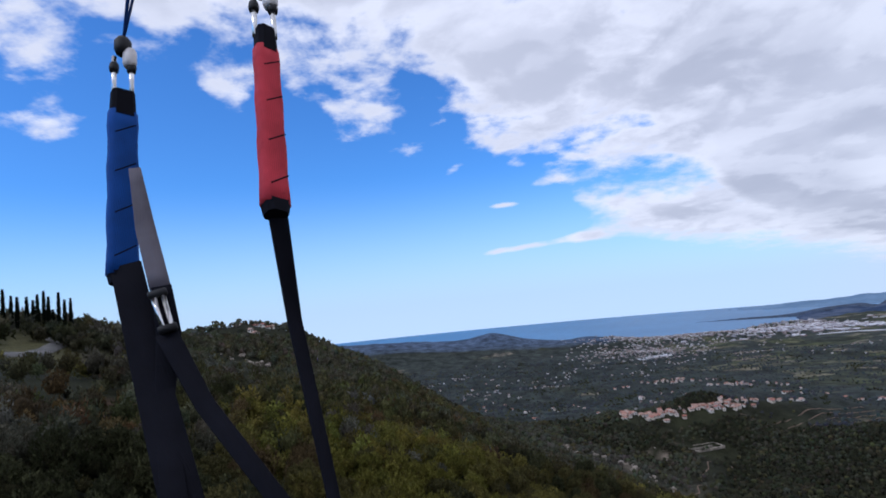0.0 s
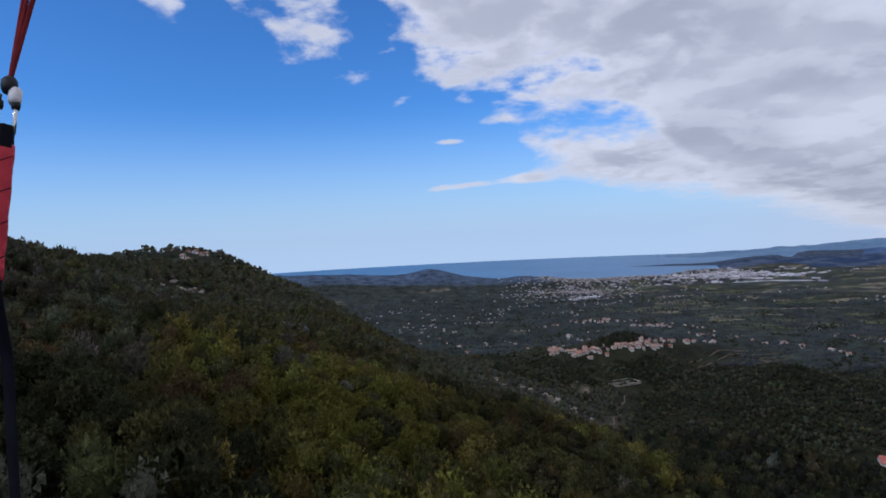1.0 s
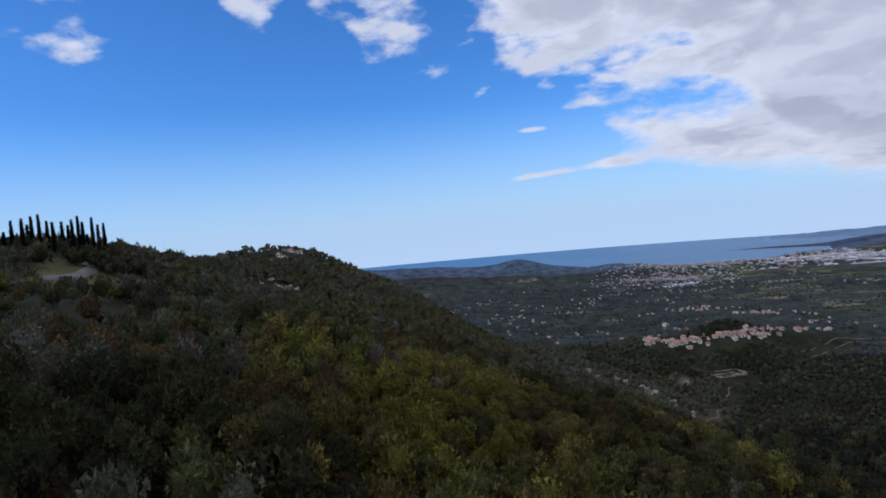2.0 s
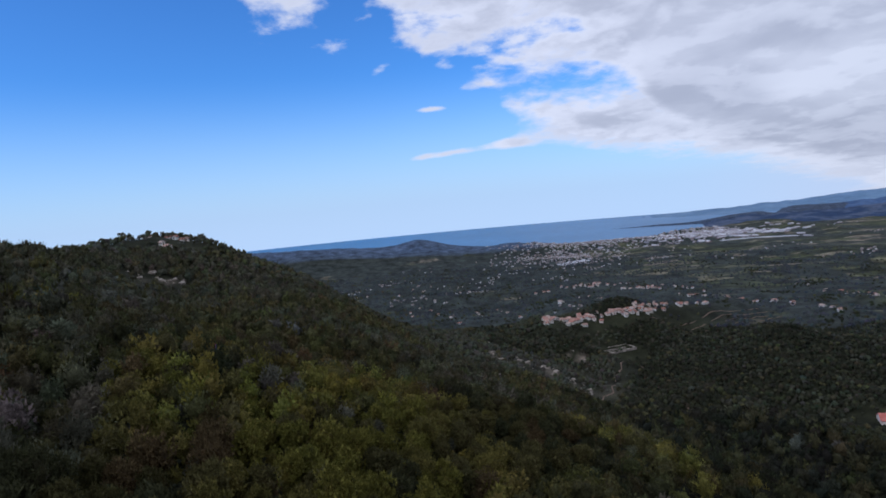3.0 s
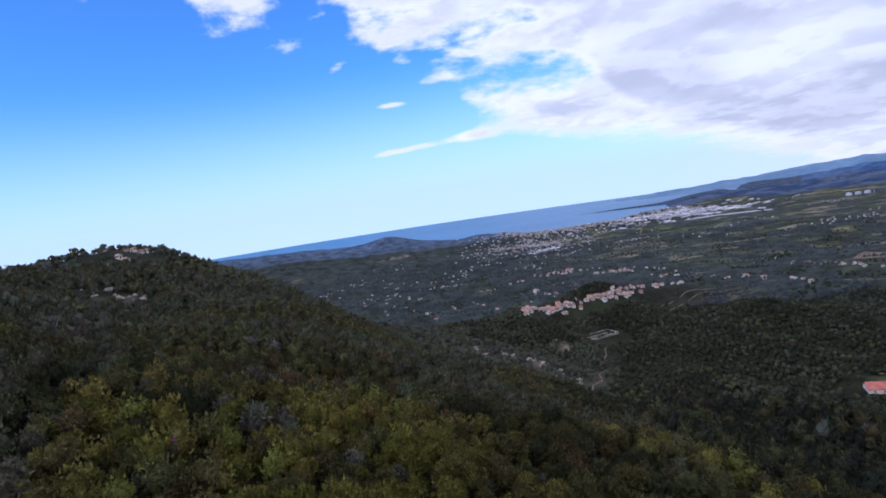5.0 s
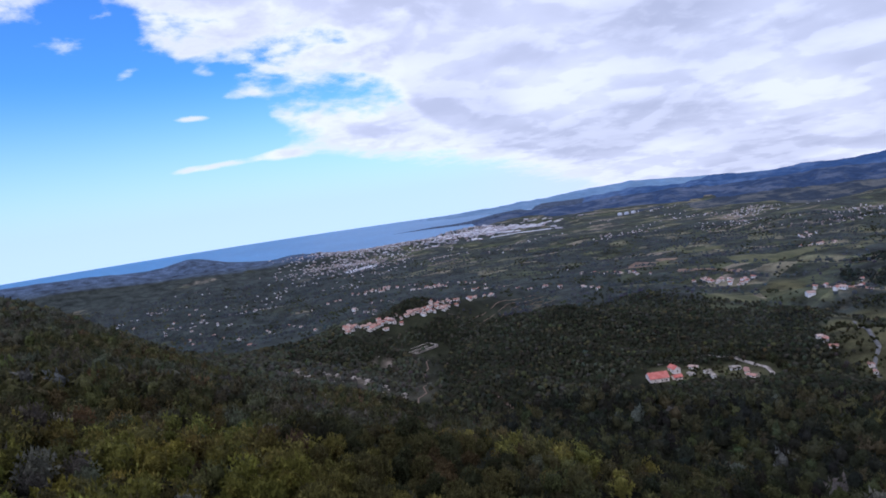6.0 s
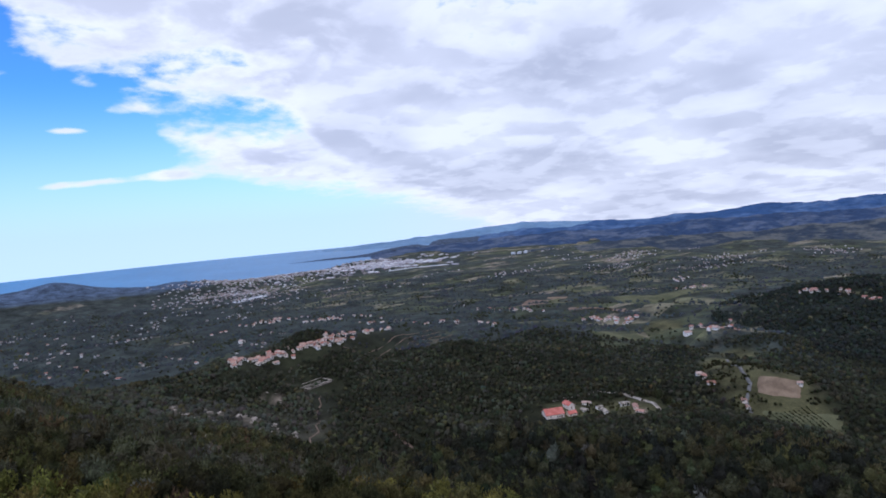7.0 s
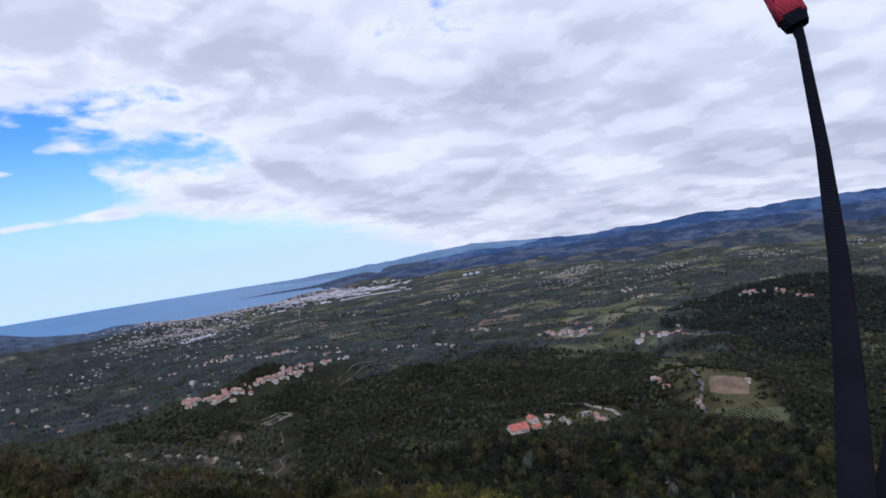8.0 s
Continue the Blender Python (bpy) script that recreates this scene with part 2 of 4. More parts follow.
M["wall"] = material("house_plaster", per_thing(((0.74, 0.68, 0.60), (0.84, 0.81, 0.76), (0.78, 0.66, 0.58), (0.88, 0.86, 0.84), (0.74, 0.66, 0.54)), 0.8), 0.9)
M["roof"] = material("clay_roof_tiles", per_thing(((0.38, 0.16, 0.12), (0.42, 0.21, 0.165), (0.44, 0.28, 0.22), (0.30, 0.14, 0.10), (0.50, 0.40, 0.34), (0.36, 0.17, 0.12)), 1.2), 0.85)
M["redroof"] = material("new_red_roof_tiles", stained((0.46, 0.125, 0.095), (0.58, 0.20, 0.16), 0.3, 3.0), 0.8)
M["glass"] = material("window_glass", lambda n: (0.035, 0.045, 0.06, 1), 0.12, spec=0.6)
M["wood"] = material("door_wood", stained((0.09, 0.05, 0.03), (0.16, 0.10, 0.06), 0.8, 9.0), 0.7)
M["stone"] = material("pale_limestone", stained((0.20, 0.175, 0.145), (0.44, 0.385, 0.33), 0.25, 2.5), 0.95, spec=0.1)
M["asphalt"] = material("worn_road", stained((0.10, 0.098, 0.095), (0.17, 0.165, 0.16), 0.12, 1.4), 0.9)
M["soil"] = material("bare_tan_soil", stained((0.15, 0.105, 0.078), (0.23, 0.165, 0.125), 0.08, 0.8), 0.95, spec=0.1)
M["tan"] = material("tan_stubble", stained((0.16, 0.115, 0.078), (0.26, 0.19, 0.13), 0.08, 0.8), 0.95, spec=0.1)
M["meadow"] = material("meadow", stained((0.080, 0.084, 0.044), (0.125, 0.124, 0.066), 0.05, 0.7), 0.95, spec=0.1)
M["mixed"] = material("far_walls_and_roofs", attribute("tint", 0.0), 0.85)
M["concrete"] = material("white_concrete", stained((0.40, 0.40, 0.43), (0.62, 0.62, 0.65), 0.02, 0.3), 0.85)
# skyline ranges: aerial haze is put into these blue base colours
M["hills"] = material("far_wooded_hills_haze_blue", patchy((0.040, 0.080, 0.175), (0.085, 0.135, 0.245), 0.0035, 0.02), 0.95, spec=0.05)
M["lowhills"] = material("low_wooded_hills_haze_blue", patchy((0.034, 0.056, 0.110), (0.090, 0.112, 0.165), 0.006, 0.03), 0.95, spec=0.05)
M["nearhills"] = material("wooded_foothills_haze_blue", patchy((0.034, 0.046, 0.066), (0.105, 0.108, 0.105), 0.009, 0.05), 0.95, spec=0.05)
M["faint"] = material("faint_coast_haze_blue", stained((0.15, 0.24, 0.36), (0.19, 0.29, 0.42), 0.003, 0.02), 0.95, spec=0.05)


def weave(tone):
    def build(n):
        at = own(n)
        w = n.add("ShaderNodeTexWave", Vector=at, Scale=220.0, Distortion=1.5, Detail=2.0).outputs["Fac"]
        c = n.mix(n.span(w, 0.2, 0.8), tuple(0.78 * v for v in tone) + (1,), (*tone, 1))
        return n.mix(0.7, c, n.ramp(n.noise(at, 28.0, 4), ((0.3, (0.62,) * 3), (0.7, (1.08,) * 3))), "MULTIPLY")
    return build


def ribs(n):
    return n.add("ShaderNodeTexWave", Vector=own(n), Scale=260.0, Distortion=0.8).outputs["Fac"]


for key, tone in (("red_cloth", (0.60, 0.050, 0.070)), ("blue_cloth", (0.010, 0.075, 0.33)), ("black_web", (0.011, 0.011, 0.016)), ("grey_web", (0.21, 0.19, 0.22))):
    M[key] = material(key, weave(tone), 0.85, spec=0.06 if key == "black_web" else 0.25, bump=(ribs, 0.0006, 0.6))
M["steel"] = material("steel", lambda n: n.ramp(n.noise(own(n), 60.0, 3), ((0.3, (0.55, 0.54, 0.53)), (0.7, (0.82, 0.81, 0.80)))), 0.25, 1.0)
M["white_plastic"] = material("white_plastic", stained((0.66, 0.60, 0.60), (0.78, 0.74, 0.73), 20.0, 120.0), 0.45)
M["rubber"] = material("black_rubber", stained((0.012, 0.012, 0.014), (0.024, 0.024, 0.026), 30.0, 200.0), 0.6)
M["red_line"] = material("red_line", weave((0.80, 0.10, 0.10)), 0.7)
M["blue_line"] = material("blue_line", weave((0.02, 0.07, 0.28)), 0.7)
M["tan_line"] = material("tan_line", weave((0.42, 0.30, 0.20)), 0.7)


# ================= building helpers =================
def part(name, bm, mat, parent=None, label="", smooth=False):
    me = bpy.data.meshes.new(name)
    bm.to_mesh(me)
    bm.free()
    me.materials.append(mat)
    if smooth:
        me.polygons.foreach_set("use_smooth", [True] * len(me.polygons))
    ob = new(name, me)
    ob.parent = parent
    return tagged(ob, label)


def raw(name, verts, faces, mat, parent=None, colours=None, smooth=False):
    """A mesh from arrays: vertices and equal-sided faces; colours: one for each vertex."""
    me = bpy.data.meshes.new(name)
    verts, faces = np.asarray(verts, np.float32), np.asarray(faces, np.int32)
    me.vertices.add(len(verts))
    me.vertices.foreach_set("co", verts.ravel())
    me.loops.add(faces.size)
    me.loops.foreach_set("vertex_index", faces.ravel())
    me.polygons.add(len(faces))
    me.polygons.foreach_set("loop_start", np.arange(0, faces.size, faces.shape[1], dtype=np.int32))
    me.update(calc_edges=True)
    for key, value in (colours or {}).items():
        rgba = np.ones((len(verts), 4), np.float32)
        rgba[:, :3] = value
        me.attributes.new(key, "FLOAT_COLOR", "POINT").data.foreach_set("color", rgba.ravel())
    me.materials.append(mat)
    if smooth:
        me.polygons.foreach_set("use_smooth", np.ones(len(faces), bool))
    ob = new(name, me)
    ob.parent = parent
    return ob


def box(bm, sx, sy, sz, at=(0, 0, 0), bevel=0.0, turn=None):
    made = bmesh.ops.create_cube(bm, size=1.0)["verts"]
    bmesh.ops.scale(bm, vec=(sx, sy, sz), verts=made)
    if bevel:
        edges = {e for v in made for e in v.link_edges}
        made = [v for f in bmesh.ops.bevel(bm, geom=list(edges), offset=bevel, segments=2, affect="EDGES")["faces"] for v in f.verts] + [v for v in made if v.is_valid]
        made = list(set(made))
    if turn is not None:
        bmesh.ops.transform(bm, matrix=turn, verts=made)
    bmesh.ops.translate(bm, vec=at, verts=made)
    return made


def tube(bm, points, radii, sides=8):
    """A round tube through points, capped."""
    rings, pts = [], [Vector(p) for p in points]
    for i, p in enumerate(pts):
        ahead = (pts[min(i + 1, len(pts) - 1)] - pts[max(i - 1, 0)]).normalized()
        q = ahead.to_track_quat("Z", "Y")
        rings.append([bm.verts.new(p + q @ Vector((math.cos(k * math.tau / sides), math.sin(k * math.tau / sides), 0)) * radii[i]) for k in range(sides)])
    for a, b in zip(rings, rings[1:]):
        for k in range(sides):
            bm.faces.new((a[k], a[(k + 1) % sides], b[(k + 1) % sides], b[k]))
    bm.faces.new(rings[0][::-1])
    bm.faces.new(rings[-1])


def smooth(a, b, v):
    t = np.clip((v - a) / (b - a), 0, 1)
    return t * t * (3 - 2 * t)


# ================= the land =================
def bump(x, y, cx, cy, high, along, across, turn):
    c, s = np.cos(np.radians(turn)), np.sin(np.radians(turn))
    u, v = (x - cx) * c + (y - cy) * s, -(x - cx) * s + (y - cy) * c
    return high * np.exp(-(u / along) ** 2 - (v / across) ** 2)


def waves(x, y, size, seed):
    """Cheap smooth unevenness, about -1 to 1."""
    r, total = random.Random(seed), 0
    for k in range(6):
        a, p, w = r.uniform(0, 6.28), r.uniform(0, 6.28), r.uniform(0.6, 1.7)
        total = total + np.sin((x * math.cos(a) + y * math.sin(a)) * 6.28 * w / size + p)
    return total / 3.0


SLOPE_D = [-600, -150, -40, 0, 25, 45, 60, 85, 107, 130, 175, 236, 300, 430, 620, 1000, 1600, 2600, 5000]
SLOPE_Z = [267, 260, 257, 251, 244, 235, 228, 216, 201, 183, 153, 128, 102, 82, 66, 56, 34, 12, 6]


def along_ridge(x, y):
    return -.22 * (x + 59) + .975 * (y - 101)


def off_ridge(x, y):
    return .975 * (x + 59) + .22 * (y - 101)


def shore(x, y):
    """Metres of land between a place and the sea (negative: water)."""
    near = np.interp(x, [-5000, 700, 860, 1300, 1560, 1740, 2000, 2300, 2700, 5000], [2890, 2850, 2650, 2670, 2830, 2900, 2990, 3130, 3500, 9000]) - y
    t = np.clip(((x - 1440) * 720 + (y - 3390) * -330) / (720 ** 2 + 330 ** 2), 0, 1)     # a finger of land into the bay
    spit = 14 + 150 * t ** 1.4 - np.hypot(x - 1440 - 720 * t, y - 3390 + 330 * t)
    return np.maximum(near, spit)


def ravine(x, y):
    """1 along the wooded crease of the valley, fading aside."""
    best = np.full(np.shape(x), 1e9)
    line = ((270, 600), (250, 550), (224, 445), (213, 380), (235, 310), (300, 250))
    for (ax, ay), (bx, by) in zip(line, line[1:]):
        t = np.clip(((x - ax) * (bx - ax) + (y - ay) * (by - ay)) / ((bx - ax) ** 2 + (by - ay) ** 2), 0, 1)
        best = np.minimum(best, np.hypot(x - ax - t * (bx - ax), y - ay - t * (by - ay)))
    return np.exp(-(best / 20) ** 2)


def height(x, y):
    x, y = np.asarray(x, float), np.asarray(y, float)
    s, d = along_ridge(x, y), off_ridge(x, y)
    ridge = sum(np.interp(d + k, SLOPE_D, SLOPE_Z) for k in (-14, -7, 0, 7, 14)) / 5
    far = np.hypot(x, y)
    plain = 4 + 58 * np.exp(-np.maximum(far - 700, 0) / 700)
    z = plain + (ridge - plain) * (1 - smooth(380, 820, s))
    z = z + bump(x, y, 190, 130, 45, 110, 60, 35) + bump(x, y, 78, 158, 15, 55, 40, 40) + bump(x, y, 130, 198, 28, 64, 40, -52)   # wooded spurs
    z = z - bump(x, y, -82, 285, 15, 95, 55, 100)        # saddle before the hilltop
    z = z + bump(x, y, 530, 310, 18, 110, 80, 30)        # farm knoll
    z = z + bump(x, y, 330, 750, 40, 230, 60, 23)        # village ridge
    z = z + bump(x, y, -165, 228, 11.5, 50, 62, 0)          # rise under the cypresses
    z = z - 8 * ravine(x, y) - bump(x, y, -275, 470, 15, 130, 110, 0) + bump(x, y, -142, 466, 10.5, 50, 45, 0)
    z = z + bump(x, y, 1020, 330, 46, 190, 150, 0)       # dark hill
    z = z + bump(x, y, 380, 560, 16, 120, 60, 40) + bump(x, y, 560, 560, 22, 110, 90, 0)
    z = z + bump(x, y, 60, 2500, 62, 760, 230, 0) + bump(x, y, 215, 2540, 26, 95, 100, 0) + bump(x, y, -700, 2450, 84, 600, 260, 0) + bump(x, y, 640, 2640, 10, 60, 60, 0)
    z = z + bump(x, y, 2450, 3250, 34, 620, 260, 10)
    z = z + waves(x, y, 190, 5) * 7 * smooth(170, 320, d) * (1 - smooth(900, 1600, far)) + waves(x, y, 420, 6) * 6 * smooth(800, 1300, far)
    z = z + (waves(x, y, 75, 1) * 1.4 + waves(x, y, 23, 2) * 0.5) * smooth(4, 40, z) * np.clip(far / 40, 0, 1)
    land = smooth(-6, 60, shore(x, y))
    return np.where(shore(x, y) < 0, -4.0, -0.5 + (z + 0.5) * (0.04 + 0.96 * land))


def ground_z(x, y):
    return float(height(x, y))


def inside(x, y, cx, cy, a, b, turn):
    """1 within an oval, fading at its rim."""
    c, s = math.cos(radians(turn)), math.sin(radians(turn))
    u, v = ((x - cx) * c + (y - cy) * s) / a, (-(x - cx) * s + (y - cy) * c) / b
    return np.clip(2.2 * (1.15 - np.hypot(u, v)), 0, 1)


def dark_hill(x, y):
    """1 within the ragged wooded stand on the far hill, where cloud shade is put into the colours."""
    return np.clip(1.25 * inside(x, y, 1030, 300, 270, 170, 0) + 0.4 * waves(x, y, 110, 81) * (np.hypot((x - 1030) / 340, (y - 300) / 230) < 1), 0, 1)


# open places on the land: centre, half sizes, turn
SOIL = ((-50, 90, 13, 7, 120), (-41, 66, 6, 4, 120), (-45, 78, 7, 5, 120))
BARE = ((114, 600, 9, 16, -10), (74, 428, 5, 14, -10), (119, 492, 5, 18, -14), (135, 474, 6, 18, -14), (198, 588, 11, 18, -16), (150, 450, 4, 12, -14), (78, 390, 4, 8, -10), (95, 512, 7, 15, 0), (160, 528, 8, 14, -10), (-104, 322, 14, 9, 20), (415, 340, 10, 6, 40))
MEADOWS = ((515, 282, 74, 40, 38), (-118, 184, 46, 16, 122), (472, 238, 34, 24, 40), (545, 325, 60, 30, 40), (640, 370, 50, 30, 10), (760, 520, 60, 30, 20), (402, 366, 50, 26, -40))
# thin growth: centre, half sizes, turn, share of trees left
THIN = ((916, 919, 30, 63, -69, 0.0), (940, 880, 23, 63, -42, 0.0), (838, 691, 59, 18, -43, 0.0), (1000, 724, 47, 63, -43, 0.0), (1062, 680, 80, 29, -9, 0.0), (1110, 916, 46, 24, -45, 0.0), (646, 514, 44, 25, -22, 0.0),
        (-50, 90, 18, 9, 120, 0.7), (960, 893, 75, 42, 35, 0.0), (-116, 182, 48, 17, 122, 0.05), (-80, 122, 50, 13, 123, 0.2), (140, 500, 75, 70, 40, 0.5), (262, 618, 28, 44, 12, 0.06), (235, 672, 62, 16, 23, 0.24), (310, 690, 60, 16, 12, 0.24), (420, 742, 112, 32, 24, 0.12), (405, 362, 60, 34, -40, 0.12), (160, 430, 12, 34, -33, 0.05), (198, 486, 10, 40, -30, 0.05), (236, 560, 12, 44, -25, 0.1),
        (355, 384, 30, 24, 0, 0.0), (515, 282, 84, 48, 38, 0.14), (-104, 310, 18, 26, 20, 0.1), (-140, 432, 36, 38, 0, 0.3))


def open_land(x, y):
    w = np.zeros_like(np.asarray(x, float))
    for spot in BARE + MEADOWS:
        w = np.maximum(w, inside(x, y, *spot))
    return w


def build_ground():
    front = np.radians(np.arange(-72, 112.01, 0.5))
    back_ = np.radians(np.arange(115, 288, 3.0))
    ang = np.concatenate([front, back_])
    rad = np.concatenate([[0.0], np.geomspace(2.5, 1500, 225), np.linspace(1530, 4960, 115)])
    a, r = np.meshgrid(ang, rad)
    x, y = np.sin(a) * r, np.cos(a) * r + 40
    z = height(x, y)
    cover = np.empty(x.shape + (3,))
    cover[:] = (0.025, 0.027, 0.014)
    near_rock = inside(x, y, 140, 500, 75, 70, 40)[..., None] * np.clip(0.6 + 0.5 * waves(x, y, 26, 71), 0, 1)[..., None]
    cover = cover * (1 - near_rock) + np.array((0.062, 0.056, 0.040)) * near_rock
    for spots, tone in ((MEADOWS, (0.084, 0.080, 0.038)), (SOIL, (0.105, 0.066, 0.042)), (BARE, (0.22, 0.178, 0.14))):
        for spot in spots:
            w = inside(x, y, *spot)[..., None] * (1.0 if spots is MEADOWS else np.clip((0.75 if spots is SOIL else 0.45) + 0.9 * waves(x, y, 13, 77), 0, 1)[..., None])
            cover = cover * (1 - w) + np.array(tone) * w
    flat = smooth(560, 760, off_ridge(x, y)) + smooth(560, 720, along_ridge(x, y))
    flat = np.clip(flat, 0, 1) * (1 - open_land(x, y))
    # coastal hills and spit: distance haze is put into the blue ground colour
    hazy_coast = np.maximum(smooth(2250, 2420, y) * (x < 700), smooth(1440, 1480, x) * smooth(2850, 2910, y))
    # cloud shade over the hill is put into the woodland floor's colour
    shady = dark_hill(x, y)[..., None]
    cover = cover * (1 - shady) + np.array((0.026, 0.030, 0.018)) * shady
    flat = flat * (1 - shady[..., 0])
    cover = np.where(hazy_coast[..., None] > 0.4, np.where((x > 1000)[..., None], np.array((0.066, 0.088, 0.132)), np.array((0.078, 0.108, 0.165))), cover)
    flat = flat * (1 - hazy_coast)
    nr, na = x.shape
    i = np.arange(nr * na).reshape(nr, na)
    j = np.roll(i, -1, axis=1)
    faces = np.stack([i[:-1], i[1:], j[1:], j[:-1]], -1).reshape(-1, 4)
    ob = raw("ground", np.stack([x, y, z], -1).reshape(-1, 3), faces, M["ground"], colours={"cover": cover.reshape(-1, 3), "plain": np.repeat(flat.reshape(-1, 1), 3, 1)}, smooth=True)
    tagged(ob, "wooded karst slope falling to a green cultivated plain", "ground", kind="structure")
    bm = bmesh.new()
    ring = [bm.verts.new((math.sin(k * math.tau / 256) * 4965, math.cos(k * math.tau / 256) * 4965, 0)) for k in range(256)]
    bm.faces.new(ring[::-1])
    tagged(part("water", bm, M["sea"]), "calm blue sea bay under a hazy horizon", "sea", kind="structure")


def far_range(name, label, mat, az0, az1, dist, profile, seed, rough_):
    """A range of hills on the skyline; profile: (azimuth, elevation) in degrees."""
    n = int((az1 - az0) / 0.12)
    az_ = np.linspace(az0, az1, n)
    el_ = np.interp(az_, [p[0] for p in profile], [p[1] for p in profile])
    wob = waves(az_, 0 * az_, 9.0, seed) * rough_ + waves(az_, 0 * az_, 2.2, seed + 1) * rough_ * 0.45 + waves(az_, 0 * az_, 0.6, seed + 2) * rough_ * 0.12
    top = 260 + dist * np.tan(np.radians(el_ + wob))
    rows = []
    for t in np.linspace(0, 1, 22):                # from the foot in front up to the crest, cut by spurs and gullies
        spur = waves(az_, 0 * az_ + t * 3, 5.0, seed + 5) + 0.6 * waves(az_ + 2.5 * t, 0 * az_ + t * 4, 1.9, seed + 6)
        share = t ** 1.25 + 0.10 * spur * math.sin(math.pi * t) ** 0.7
        dd = dist - 420 * (1 - t) + waves(az_, 0 * az_ + t, 3.0, seed + 7) * 40 * (1 - t)
        rows.append(np.stack([np.sin(np.radians(az_)) * dd, np.cos(np.radians(az_)) * dd, np.maximum(top * share, 0) - 2], -1))
    for back_off, share in ((150, 0.4), (220, 0.0)):
        rows.append(np.stack([np.sin(np.radians(az_)) * (dist + back_off), np.cos(np.radians(az_)) * (dist + back_off), np.maximum(top * share, 0) - 2], -1))
    v = np.array(rows)
    i = np.arange(v.shape[0] * n).reshape(v.shape[0], n)
    faces = np.stack([i[:-1, :-1], i[:-1, 1:], i[1:, 1:], i[1:, :-1]], -1).reshape(-1, 4)
    tagged(raw(name, v.reshape(-1, 3), faces, mat, smooth=True), label, "hills", kind="structure")


build_ground()
far_range("backdrop_far_coast", "faint coast and range across the bay, haze blue in its colour", M["faint"], 26, 66, 4750, ((26, -3.1), (30, -2.95), (37, -2.6), (43, -2.15), (46, -2.0), (52, -2.3), (66, -2.6)), 11, 0.07)
far_range("backdrop_hills", "long wooded mountain range, haze blue in its colour", M["hills"], 36, 120, 4350, ((36, -3.5), (42, -2.95), (45, -2.75), (48, -2.6), (55, -2.5), (62, -2.2), (67, -1.92), (74, -1.75), (84, -1.5), (100, -1.35), (120, -1.6)), 23, 0.12)
far_range("backdrop_low_hills", "low dark wooded hills behind the bay, haze blue in their colour", M["lowhills"], 31, 120, 3700, ((31, -4.0), (36, -3.55), (42, -3.3), (50, -3.15), (60, -2.95), (70, -2.75), (85, -2.5), (120, -2.4)), 37, 0.14)

far_range("backdrop_foothills", "wooded foothills with haze in their dim blue-green colour", M["nearhills"], 44, 125, 3050, ((44, -5.0), (52, -4.4), (62, -4.1), (74, -3.75), (90, -3.5), (125, -3.3)), 47, 0.16)


def ribbon(name, label, points, width, mat, lift=0.25, category="road"):
    """A strip laid over the land."""
    pts, fine_ = np.array(points, float), []
    for a, b in zip(pts, pts[1:]):
        steps = max(int(np.hypot(*(b - a)) / 4), 1)
        fine_ += [a + (b - a) * k / steps for k in range(steps)]
    fine_ = np.array(fine_ + [pts[-1]])
    go = np.gradient(fine_, axis=0)
    go /= np.linalg.norm(go, axis=1, keepdims=True)
    side = np.stack([-go[:, 1], go[:, 0]], -1)
    rows = []
    for k, drop in ((-0.56, -0.5), (-0.5, 0), (0, 0.03), (0.5, 0), (0.56, -0.5)):
        q = fine_ + side * width * k
        rows.append(np.c_[q, height(q[:, 0], q[:, 1]) + lift + drop])
    v = np.array(rows)
    i = np.arange(v.shape[0] * v.shape[1]).reshape(v.shape[:2])
    faces = np.stack([i[:-1, :-1], i[:-1, 1:], i[1:, 1:], i[1:, :-1]], -1).reshape(-1, 4)
    return tagged(raw(name, v.reshape(-1, 3), faces, mat, smooth=True), label, category, kind="structure")


def plot(name, label, cx, cy, w, h, turn, mat, lift=0.3):
    """A field with a slightly ragged rim, laid over the land."""
    c, s = math.cos(radians(turn)), math.sin(radians(turn))
    u, v = np.meshgrid(np.linspace(-1, 1, 18), np.linspace(-1, 1, 14))
    uu, vv = u * w / 2 + waves(u * 40, v * 40, 30, int(w)) * 0.010 * w, v * h / 2 + waves(u * 40, v * 40, 26, int(h) + 3) * 0.02 * h
    x, y = cx + uu * c - vv * s, cy + uu * s + vv * c
    rim = (np.abs(u) > 0.99) | (np.abs(v) > 0.99)
    z = height(x, y) + np.where(rim, -0.6, lift)
    i = np.arange(u.size).reshape(u.shape)
    faces = np.stack([i[:-1, :-1], i[:-1, 1:], i[1:, 1:], i[1:, :-1]], -1).reshape(-1, 4)
    return tagged(raw(name, np.stack([x, y, z], -1).reshape(-1, 3), faces, mat, smooth=True), label, "field", kind="structure")


plot("ground_tan_field", "bare tan ploughed field beside the farm road", 510, 268, 32, 26, 112, M["tan"], 0.9)
plot("ground_green_field", "bright green meadow below the farm", 470, 236, 56, 34, 112, M["meadow"], 0.7)
plot("ground_pale_plot", "large pale stubble field on the plain", 960, 893, 110, 46, 35, M["tan"])
plot("ground_tan_strip", "pale tan stubble field on the plain", 916, 919, 53, 90, -69, M["soil"], 1.0)
plot("ground_olive_plot", "square olive-green field on the plain", 940, 880, 40, 90, -42, M["meadow"], 1.0)
plot("ground_brown_strip", "long brown fallow strip behind the hamlet", 838, 691, 105, 25, -43, M["soil"], 1.0)
plot("ground_green_band", "long light green field on the plain", 1000, 724, 83, 90, -43, M["meadow"], 1.0)
